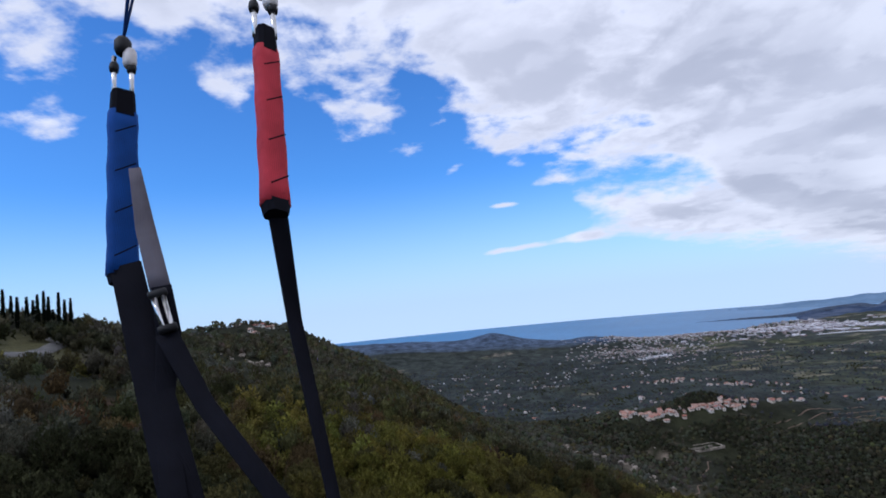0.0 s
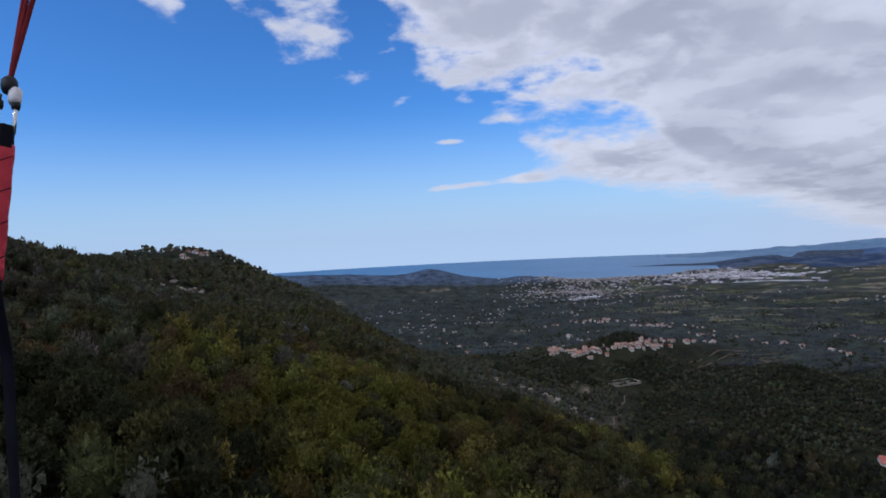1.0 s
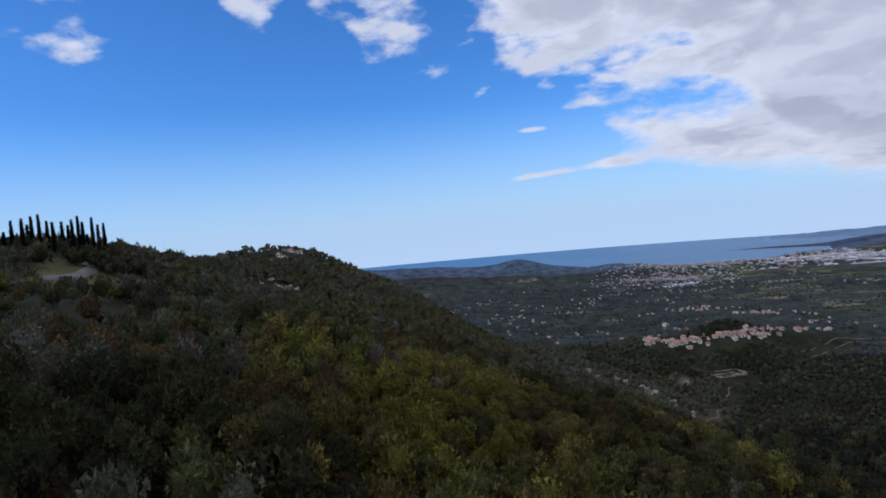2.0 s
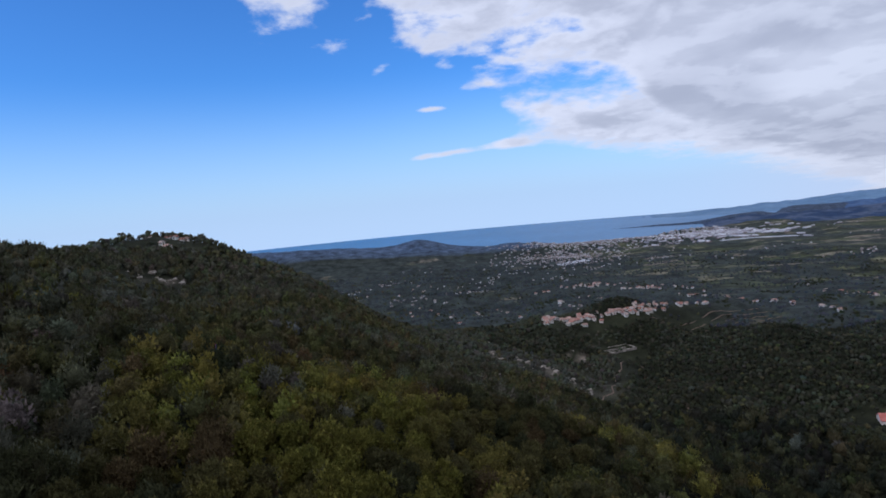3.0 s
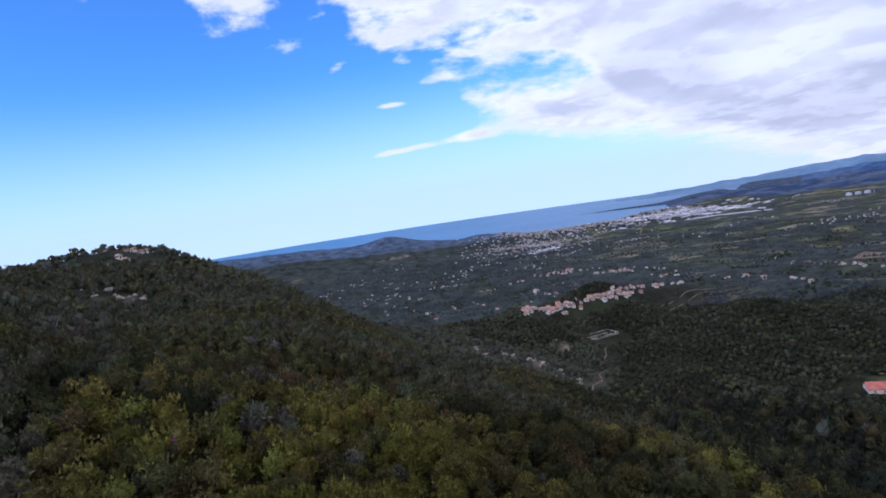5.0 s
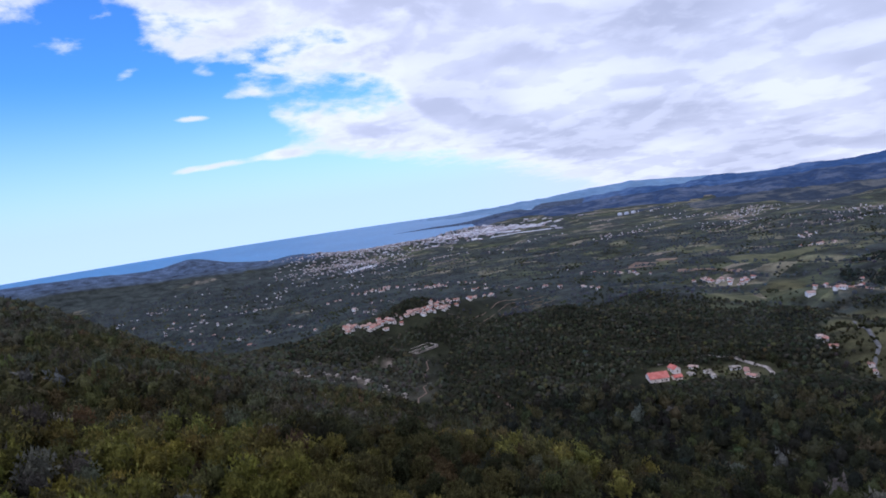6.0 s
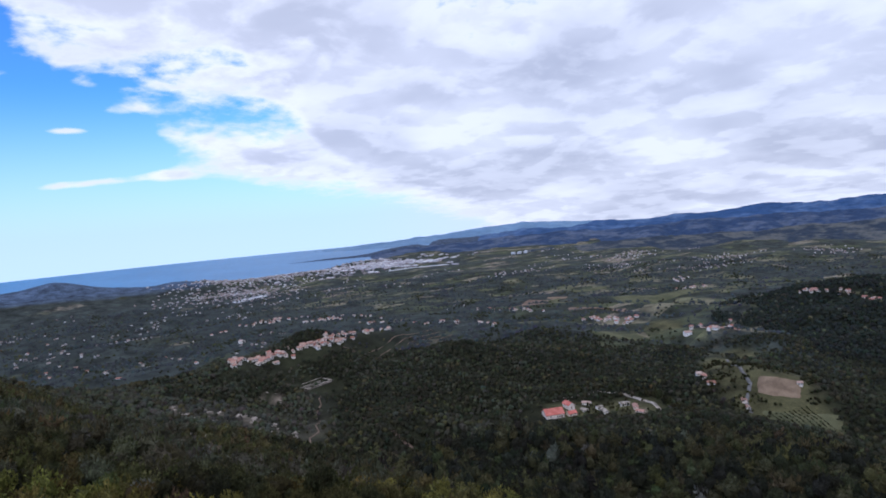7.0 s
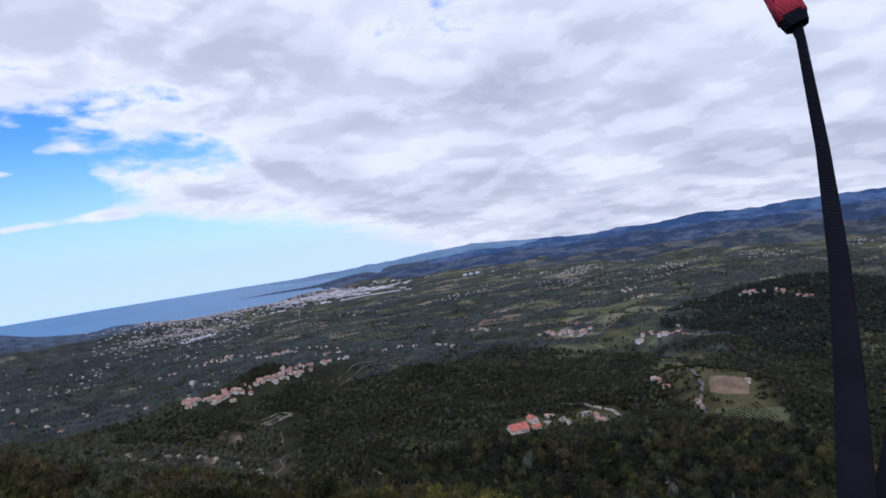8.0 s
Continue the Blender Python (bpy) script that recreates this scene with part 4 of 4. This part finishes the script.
# ================= houses =================
def make_house(w, l, h, rise, roof, label, group, chimney=True):
    """A plastered house with a gabled tile roof, windows, door and chimney."""
    w, l, h, rise = [q * 0.72 for q in (w, l, h, rise)]
    root = new("house")
    bm = bmesh.new()
    box(bm, w, l, h + 2.0, (0, 0, h / 2 - 1.0))
    top = [bm.verts.new(p) for p in ((-w / 2, -l / 2 + .02, h), (w / 2, -l / 2 + .02, h), (0, -l / 2 + .02, h + rise - .1), (-w / 2, l / 2 - .02, h), (w / 2, l / 2 - .02, h), (0, l / 2 - .02, h + rise - .1))]
    bm.faces.new((top[0], top[1], top[2]))
    bm.faces.new((top[4], top[3], top[5]))
    part("wall", bm, M["wall"], root)
    bm = bmesh.new()
    ov, th = 0.5, 0.22
    for s in (-1, 1):
        a, b = Vector((s * (w / 2 + ov), 0, h - rise * ov / (w / 2))), Vector((0, 0, h + rise))
        lo = [bm.verts.new((p.x, y, p.z + dz)) for dz in (0, th) for p in (a, b) for y in (-l / 2 - ov, l / 2 + ov)]
        for f in ((0, 1, 3, 2), (4, 6, 7, 5), (0, 4, 5, 1), (2, 3, 7, 6), (0, 2, 6, 4), (1, 5, 7, 3)):
            bm.faces.new([lo[k] for k in f])
    bmesh.ops.recalc_face_normals(bm, faces=bm.faces[:])
    part("roof", bm, roof, root)
    if chimney:
        bm = bmesh.new()
        box(bm, .5, .5, 1.3, (w * .22, l * .2, h + rise * .75))
        part("chimney", bm, M["stone"], root)
    for s in (-1, 1):
        for k in (-1, 1):
            for lev in (1.3,):
                bm = bmesh.new()
                box(bm, .12, .9, 1.1, (s * w / 2, k * l * .25, lev))
                part("window", bm, M["glass"], root)
    bm = bmesh.new()
    box(bm, 1.0, .12, 1.9, (0, -l / 2, .95))
    part("door", bm, M["wood"], root)
    return tagged(root, label, "house", group)


def settle_houses():
    tiles = M["roof"]
    kinds = [(7.5, 9, 4.0, 2.2), (6.0, 7.5, 5.0, 1.8), (8, 12, 4.0, 2.3), (5.5, 7, 3.2, 1.7)]
    r = random.Random(5)
    # label, group, strips of the plan, houses on each, looseness, size
    groups = (
        ("plastered village house with red clay roof on the ridge", "village houses on the ridge", (((192, 678), (226, 694)), ((226, 694), (262, 704)), ((262, 704), (300, 699)), ((300, 699), (322, 699)), ((326, 708), (346, 728)), ((350, 738), (392, 768)), ((400, 772), (470, 800))), (19, 17, 16, 9, 12, 10, 9), 10, 0.82),
        ("pale plastered house with clay roof on the plain", "houses on the plain", (((465, 1388), (524, 1375)), ((524, 1375), (600, 1392)), ((575, 1290), (655, 1299)), ((655, 1299), (672, 1170)), ((430, 1225), (470, 1200)), ((385, 1360), (400, 1340)), ((600, 1110), (670, 1095))), (12, 12, 14, 8, 4, 3, 5), 20, 0.95),
        ("pale house along the valley road", "houses along the valley road", (((660, 1080), (665, 990)), ((665, 990), (644, 844)), ((644, 844), (626, 708)), ((820, 998), (758, 752)), ((764, 660), (765, 565)), ((722, 449), (822, 458)), ((1124, 705), (1245, 706)), ((1290, 800), (1375, 830))), (5, 6, 5, 14, 24, 16, 12, 10), 15, 0.85),
        ("small scattered white house below the coastal hills", "scattered houses", (((40, 1250), (320, 1180)), ((-60, 1700), (300, 1500)), ((300, 1010), (480, 1010)), ((100, 960), (250, 900)), ((180, 1160), (270, 1025))), (10, 10, 5, 5, 5), 60, 0.85),
        ("hilltop village house above dark woods", "houses on the dark hill", (((945, 412), (960, 380)), ((958, 370), (940, 300))), (10, 9), 11, 0.8),
        ("white house with clay roof on the wooded hilltop", "houses on the hilltop", (((-160, 456), (-122, 452)), ((-138, 436), (-132, 430))), (6, 2), 6, 0.58),
        ("white plastered house on the farm knoll", "farm houses", (((468, 276), (476, 282)), ((490, 317), (512, 338)), ((518, 250), (524, 256))), (2, 4, 1), 3, 0.72),
    )
    for label, group, strips, counts, loose, grown in groups:
        models = []
        for (a, b), count in zip(strips, counts):
            for k in range(count):
                u = (k + r.uniform(.2, .8)) / count
                x, y = a[0] + (b[0] - a[0]) * u + r.gauss(0, loose) * .6, a[1] + (b[1] - a[1]) * u + r.gauss(0, loose) * .6
                turn = math.degrees(math.atan2(b[1] - a[1], b[0] - a[0])) + r.choice((0, 90, 90)) + r.uniform(-14, 14)
                at = pose(x, y, ground_z(x, y) - 0.2, 0, 0, turn)
                HOUSE_SPOTS.append((x, y, 6.0))
                if len(models) < 7:
                    models.append(make_house(*[grown * q for q in r.choice(kinds)], tiles, label, group))
                    models[-1].matrix_basis = at
                else:
                    copy_thing(r.choice(models), at @ Matrix.Diagonal((r.uniform(.75, 1.2), r.uniform(.75, 1.25), r.uniform(.85, 1.2), 1)))
    for k, (x, y, turn, w, l) in enumerate(((406, 388, 20, 7, 10), (395, 361, -30, 6, 12), (424, 361, 50, 8, 11), (410, 336, 10, 6, 9), (403, 372, 70, 5, 7), (388, 376, -10, 5, 8), (418, 346, -50, 5, 13))):
        make_house(w, l, 3.6, 0.9, M["stone"] if k % 3 else M["roof"], "low outbuilding with pale grey roof beside the red-roofed house", "outbuildings", False).matrix_basis = pose(x, y, ground_z(x, y) - 0.2, 0, 0, turn)
        HOUSE_SPOTS.append((x, y, 8.0))
    make_house(9, 13, 5.0, 2.4, M["roof"], "large white farmhouse standing alone by the road", "farm houses").matrix_basis = pose(705, 455, ground_z(705, 455), 0, 0, 60)
    HOUSE_SPOTS.append((705, 455, 14.0))
    make_house(11, 14, 5.6, 2.6, M["roof"], "large white villa among the trees of the plain", "houses on the plain").matrix_basis = pose(369, 1147, ground_z(369, 1147), 0, 0, 20)
    for x, y, turn, dims in ((361, 388, 62, (15, 22, 4.4, 5.0)), (383, 389, -15, (9, 12, 4.5, 3.0)), (373, 378, 70, (7, 10, 3.4, 2.2))):
        make_house(*dims, M["redroof"], "house with a bright new red tile roof above the woods", "red-roofed houses").matrix_basis = pose(x, y, ground_z(x, y), 0, 0, turn)
        HOUSE_SPOTS.append((x, y, 12.0))


def settlement(name, label, count, spot, sizes, seed, tones):
    """Countless far buildings in one mesh: boxes with pitched roofs."""
    r = np.random.default_rng(seed)
    x, y = spot(r, count)
    ok = shore(x, y) > 15
    x, y = x[ok], y[ok]
    n = len(x)
    w, l, h = [r.uniform(a, b, n) * 0.75 for a, b in sizes]
    turn = r.choice([0.3, 1.87], n) + r.normal(size=n) * .15
    c, s = np.cos(turn), np.sin(turn)
    z0 = height(x, y) - 1
    wall, roof = np.array(tones[0]), np.array(tones[1])
    corners = np.array([(-1, -1), (1, -1), (1, 1), (-1, 1)]) * .5
    V, F, C = [], [], []
    for k in range(n):
        b = k * 14
        px_, py_ = corners[:, 0] * w[k], corners[:, 1] * l[k]
        xs, ys = px_ * c[k] - py_ * s[k] + x[k], px_ * s[k] + py_ * c[k] + y[k]
        lo, hi = np.c_[xs, ys, np.full(4, z0[k])], np.c_[xs, ys, np.full(4, z0[k] + h[k] + 1)]
        ridge = [(x[k] + s[k] * l[k] / 2 * q, y[k] - c[k] * l[k] / 2 * q, z0[k] + h[k] + 1 + w[k] * .22) for q in (1, -1)]
        V += [*lo, *hi, *hi, *ridge]
        F += [(b, b + 1, b + 5, b + 4), (b + 1, b + 2, b + 6, b + 5), (b + 2, b + 3, b + 7, b + 6), (b + 3, b, b + 4, b + 7), (b + 9, b + 10, b + 13, b + 12), (b + 11, b + 8, b + 12, b + 13), (b + 8, b + 9, b + 12, b + 12), (b + 10, b + 11, b + 13, b + 13)]
        wt, rt = wall[r.integers(len(wall))] * r.uniform(.8, 1.1), roof[r.integers(len(roof))] * r.uniform(.8, 1.1)
        C += [wt] * 8 + [rt] * 6
    F = [f for f in F if len(set(f)) == 4]
    return tagged(raw(name, np.array(V), np.array(F), M["mixed"], colours={"tint": np.array(C)}), label, "town", kind="stuff")


def far_town():
    walls = ((0.33, 0.29, 0.275), (0.45, 0.41, 0.395), (0.30, 0.24, 0.225), (0.62, 0.59, 0.57))
    roofs = ((0.30, 0.20, 0.165), (0.33, 0.235, 0.20), (0.27, 0.18, 0.15), (0.36, 0.33, 0.32))
    flats = ((0.36, 0.34, 0.36), (0.60, 0.58, 0.60), (0.29, 0.26, 0.27), (0.32, 0.24, 0.23))
    settlement("coast_town", "dense pale seaside town along the bay", 1300, lambda r, n: ((q := r.uniform(0, 1, n)) * 1000 + 700 + r.normal(size=n) * 30, 2420 + r.normal(size=n) * 110 + q * 160), ((5, 10), (6, 15), (3, 7)), 61, (walls, flats))
    settlement("inland_suburb", "pale suburb and warehouses below the coastal hills", 520, lambda r, n: (690 + r.normal(size=n) * 110, 2120 + r.normal(size=n) * 140), ((4, 8), (5, 12), (2.5, 4)), 62, (walls, roofs + flats))
    settlement("harbour_sheds", "white harbour sheds and container yards", 260, lambda r, n: (1500 + r.normal(size=n) * 190, 2420 + r.normal(size=n) * 110), ((8, 18), (20, 60), (3, 6)), 63, (flats, flats[:2]))
    settlement("scattered_far_houses", "scattered far houses on hill and plain", 420, lambda r, n: (((a := r.uniform(-500, 2300, 46))[(k := (r.random(n) ** 1.7 * 46).astype(int))] + r.normal(size=n) * 42), (r.uniform(1000, 2450, 46)[k] + r.normal(size=n) * 26)), ((3, 5.6), (4, 7), (2.6, 3.8)), 64, (walls, roofs))
    settlement("hillside_hamlets", "pale hamlets scattered over the coastal hillside", 110, lambda r, n: (((a := np.array((-60, 60, 180, 330, 420, 250, 90, 520)))[(k := r.integers(0, 8, n))] + r.normal(size=n) * 34), (np.array((1750, 1850, 1650, 1700, 1820, 1480, 1400, 1600))[k] + r.normal(size=n) * 34)), ((3.6, 6), (4.5, 8), (2.6, 3.8)), 66, (walls[1:2] + walls[3:], roofs + walls[3:]))
    settlement("eastern_villages", "far villages strung over the eastern plain", 420, lambda r, n: (np.array((1480, 1700, 1930, 2160, 2350, 1620, 2020))[(k := r.integers(0, 7, n))] + r.normal(size=n) * 75, np.array((1500, 1230, 1000, 760, 520, 900, 1420))[k] + r.normal(size=n) * 38), ((3.4, 6), (4.4, 8), (2.6, 4)), 65, (walls, roofs))
    plot("pavement_airfield", "long white greenhouse and yard strip near the harbour", 1500, 2115, 330, 26, -2, M["concrete"], 1.5)
    plot("pavement_yard", "pale warehouse yards", 690, 1950, 150, 36, 25, M["concrete"], 1.2)
    for k in range(3):
        bm = bmesh.new()
        x, y = 2060 + 26 * k, 2090 - 18 * k
        tube(bm, [(0, 0, -2), (0, 0, 9), (0, 0, 12)], [11, 11, 4], 20)
        ob = part("storage_tank", bm, M["concrete"])
        ob.location = (x, y, ground_z(x, y))
        tagged(ob, "white round storage tank on the plain", "tank", "white storage tanks")


def ruin():
    """A roofless enclosure of pale dry-stone walls."""
    root = new("stone_enclosure")
    cx, cy, turn = 260, 631, 12
    root.matrix_basis = pose(cx, cy, ground_z(cx, cy), 0, 0, turn)
    r = random.Random(3)
    for sx, sy, at in ((38, 1.0, (0, -9)), (38, 1.0, (0, 9)), (1.0, 18, (-19, 0)), (1.0, 18, (19, 0)), (28, .8, (-3, 0))):
        bm = bmesh.new()
        made = box(bm, sx, sy, 2.6, (*at, .6))
        bmesh.ops.subdivide_edges(bm, edges=[e for e in bm.edges if e.calc_length() > 5], cuts=9, use_grid_fill=True)
        for v in bm.verts:
            v.co += Vector((r.uniform(-.2, .2), r.uniform(-.2, .2), r.uniform(-.4, .3) if v.co.z > 1 else 0))
        part("wall", bm, M["stone"], root)
    tagged(root, "pale roofless dry-stone enclosure among the woods", "ruin")


def boulders():
    r = random.Random(17)
    shapes = []
    for k in range(4):
        bm = bmesh.new()
        bmesh.ops.create_icosphere(bm, subdivisions=2, radius=1)
        for v in bm.verts:
            v.co *= 1 + noise.noise(v.co * 1.7 + Vector((k * 7, 0, 0))) * .55
            v.co.z *= .6
        ob = part("limestone_outcrop", bm, M["stone"])
        shapes.append(tagged(ob, "pale limestone outcrop in the scrub", "rock", "limestone outcrops"))
    spots = [(cx, cy, a, b) for cx, cy, a, b, t in BARE if 60 < cx < 300] + [(-104, 322, 9, 5), (-50, 90, 9, 4)]
    for k in range(150):
        cx, cy, a, b = spots[k % len(spots)]
        x, y = cx + r.gauss(0, a * 1.1), cy + r.gauss(0, b * 1.1)
        size = 0.6 + 1.9 * r.random() ** 2 if cx > 50 or cx < -90 else r.uniform(.2, .5)
        m = Matrix.LocRotScale((x, y, ground_z(x, y) + .1 * size), Euler((r.uniform(-.3, .3), r.uniform(-.3, .3), r.uniform(0, 6.28))), None)
        if k < 4:
            shapes[k].matrix_basis = m @ Matrix.Diagonal((size,) * 3 + (1,))
        else:
            copy_thing(shapes[k % 4], m @ Matrix.Diagonal([size / q for q in shapes[k % 4].scale] + [1]))


settle_houses()
ruin()
boulders()
far_town()
plant_cypresses()
fill_woods()
plant_farm()


# ================= paraglider risers =================
def strap(bm, points, wide, thick, face):
    """A flat webbing band through points; face: about the way its broad side looks; wide: one width for each point."""
    pts, rings = [Vector(p) for p in points], []
    for i, p in enumerate(pts):
        ahead = (pts[min(i + 1, len(pts) - 1)] - pts[max(i - 1, 0)]).normalized()
        side = ahead.cross(Vector(face)).normalized()
        out = side.cross(ahead).normalized()
        w, t, c = wide[i] / 2, thick / 2, min(wide[i] / 2, thick / 2) * .45
        ring = [(-w + c, -t), (w - c, -t), (w, -t + c), (w, t - c), (w - c, t), (-w + c, t), (-w, t - c), (-w, -t + c)]
        rings.append([bm.verts.new(p + side * a + out * b) for a, b in ring])
    for a, b in zip(rings, rings[1:]):
        for k in range(8):
            bm.faces.new((a[k], a[(k + 1) % 8], b[(k + 1) % 8], b[k]))
    bm.faces.new(rings[0][::-1])
    bm.faces.new(rings[-1])
    bmesh.ops.recalc_face_normals(bm, faces=bm.faces[:])


def curve(a, b, bow=(0, 0, 0), n=9):
    a, b, bow = Vector(a), Vector(b), Vector(bow)
    return [a.lerp(b, k / (n - 1)) + bow * (4 * (k / (n - 1)) * (1 - k / (n - 1))) for k in range(n)]


def riser_webbing(root, name, cloth, label, top, foot, face, wide, thick):
    """A sewn sleeve over the webbing, with stitched seams and dark ends."""
    top, foot = Vector(top), Vector(foot)
    down = (foot - top).normalized()
    bm = bmesh.new()
    strap(bm, curve(top, foot, n=12), [wide * (1 + .05 * math.sin(k * 1.9)) for k in range(12)], thick, face)
    sleeve = part(name, bm, M[cloth], root, label, True)
    for k in (.12, .37, .62, .87):
        bm = bmesh.new()
        across = down.cross(Vector(face)).normalized() * wide * .36
        strap(bm, [top.lerp(foot, k - .035) - across, top.lerp(foot, k + .035) + across], [.0016] * 2, thick * 1.06, face)
        part("stitching", bm, M["black_web"], sleeve)
    bm = bmesh.new()
    strap(bm, [top - down * .030, top + down * .006], [wide * .8, wide * .9], thick * 1.05, face)
    part("top_binding", bm, M["black_web"], root)
    bm = bmesh.new()
    strap(bm, [foot - down * .003, foot + down * .010], [wide * 1.0, wide * .8], thick * 1.05, face)
    part("lower_binding", bm, M["black_web"], root)


def shackle(root, at, up, face):
    """A steel link with a white insert and black rubber rings, on top of the webbing."""
    at, up = Vector(at), Vector(up).normalized()
    side = up.cross(Vector(face)).normalized()
    link = None
    for s in (-1, 1):
        bm = bmesh.new()
        tube(bm, [at + side * .010 * s - up * .020, at + side * .010 * s + up * .045], [.0030] * 2, 8)
        part("link_leg", bm, M["steel"], root, "polished steel link leg", True)
        bm = bmesh.new()
        tube(bm, [at + side * .010 * s + up * .022, at + side * .010 * s + up * .028, at + side * .010 * s + up * .034], [.0052, .0060, .0052], 10)
        part("rubber_ring", bm, M["rubber"], root, "black rubber ring", True)
    bm = bmesh.new()
    tube(bm, [at + side * .008 + up * .030, at + side * .008 + up * .036, at + side * .008 + up * .052, at + side * .008 + up * .056], [.0065, .0085, .0085, .0065], 12)
    part("insert", bm, M["white_plastic"], root, "white plastic line insert", True)
    bm = bmesh.new()
    tube(bm, [at + up * .050, at + up * .058, at + up * .068, at + up * .074], [.008, .0105, .0105, .007], 12)
    part("rubber_cover", bm, M["rubber"], root, "black rubber cover over the lines", True)
    return at + up * .07


def lines(root, start, ends, mat):
    for e, thick in ends:
        bm = bmesh.new()
        tube(bm, curve(start, Vector(start) + Vector(e), n=4), [thick] * 4, 6)
        part("suspension_line", bm, M[mat], root, "", True)


def bands(root, name, mat, runs, thick, face):
    for pts, wide in runs:
        bm = bmesh.new()
        fine_ = []
        for a, b in zip(pts, pts[1:]):
            fine_ += curve(a, b, n=5)[:-1]
        fine_.append(Vector(pts[-1]))
        strap(bm, fine_, list(np.interp(np.linspace(0, 1, len(fine_)), np.linspace(0, 1, len(wide)), wide)), thick, face)
        part(name, bm, M[mat], root, "", True)


def buckle(root, a, b, face):
    a, b = Vector(a), Vector(b)
    side = (b - a).cross(Vector(face)).normalized()
    bm = bmesh.new()
    tube(bm, [a - side * .0045, a + side * .0045, b + side * .0045, b - side * .0045, a - side * .0045], [.0030] * 5, 7)
    part("buckle", bm, M["steel"], root, "polished steel pulley buckle", True)
    for along in (-0.1, 1.05):
        bm = bmesh.new()
        at = a.lerp(b, along)
        tube(bm, [at - side * .0095, at - side * .008, at + side * .008, at + side * .0095], [.003, .0045, .0045, .003], 10)
        part("keeper", bm, M["rubber"], root, "black rubber webbing keeper", True)


def risers(name, base, spec, group):
    root = new(name)
    root.location = base
    f = spec["face"]
    riser_webbing(root, "red_sleeve", "red_cloth", "red cloth riser sleeve", spec["red"][0], spec["red"][1], spec["turned"], .025, .018)
    riser_webbing(root, "blue_sleeve", "blue_cloth", "blue cloth riser sleeve", spec["blue"][0], spec["blue"][1], spec["turned"], .032, .018)
    for key, mat in (("red", "red_line"), ("blue", "blue_line")):
        t, b = Vector(spec[key][0]), Vector(spec[key][1])
        top = shackle(root, t + (t - b).normalized() * .04, t - b, f)
        lines(root, top, spec[key + "_lines"], mat)
    bands(root, "webbing", "black_web", spec["black"], .0045, f)
    bands(root, "grey_webbing", "grey_web", spec["grey"], .004, f)
    buckle(root, *spec["buckle"], f)
    return tagged(root, "paraglider risers with red and blue sleeves, steel links and black webbing", "risers", group)


LEFT = dict(
    face=(0.35, -1.0, 0.15), turned=(0.75, -0.75, 0.15),
    red=((-.156, .600, .280), (-.137, .521, .099)), blue=((-.368, .715, .270), (-.351, .664, .064)),
    red_lines=(((.95, .1, 4.5), .0028), ((1.45, .1, 4.5), .0034), ((1.2, .0, 4.5), .0026)),
    blue_lines=(((.75, .1, 4.5), .0016), ((1.2, .1, 4.5), .0018), ((.5, .2, 4.5), .0012)),
    black=((((-.137, .521, .110), (-.131, .534, -.003), (-.094, .468, -.148), (-.085, .455, -.26)), (.018, .013, .010, .009)),
           (((-.345, .660, .075), (-.299, .609, -.043), (-.237, .529, -.156), (-.225, .510, -.26)), (.032, .034, .036, .038)),
           (((-.291, .626, .045), (-.283, .620, -.005), (-.279, .594, -.071), (-.240, .520, -.16)), (.020, .024, .018, .024)),
           (((-.285, .618, -.004), (-.230, .570, -.075), (-.144, .507, -.157), (-.120, .480, -.22)), (.022, .018, .016, .016))),
    grey=((((-.322, .645, .180), (-.312, .642, .110), (-.294, .630, .044)), (.012, .020, .021)),),
    buckle=((-.290, .616, .034), (-.281, .613, .002)),
)
RIGHT = dict(
    face=(-1.0, -0.1, 0.1), turned=(-1.0, -0.35, 0.1),
    red=((.745, .285, .345), (.720, .204, .133)), blue=((.825, .118, .310), (.795, .078, .050)),
    red_lines=(), blue_lines=(),
    black=((((.722, .206, .142), (.715, .198, .111), (.696, .186, .005), (.651, .173, -.096), (.575, .158, -.169), (.472, .139, -.245)), (.014, .008, .011, .016, .019, .022)),
           (((.763, .104, .005), (.680, .118, -.114), (.539, .133, -.227), (.470, .131, -.260)), (.016, .012, .014, .017)),
           (((.793, .080, .055), (.706, .069, -.121), (.537, .074, -.258)), (.020, .022, .026))),
    grey=((((.791, .150, .273), (.782, .128, .160), (.770, .106, .050)), (.014, .019, .020)),),
    buckle=((.766, .104, .046), (.758, .101, .014)),
)
risers("paraglider_risers", (0, 3.0, 260.6), LEFT, "paraglider risers")
risers("paraglider_risers", (-12.9, 60.0, 256.1), RIGHT, "paraglider risers")
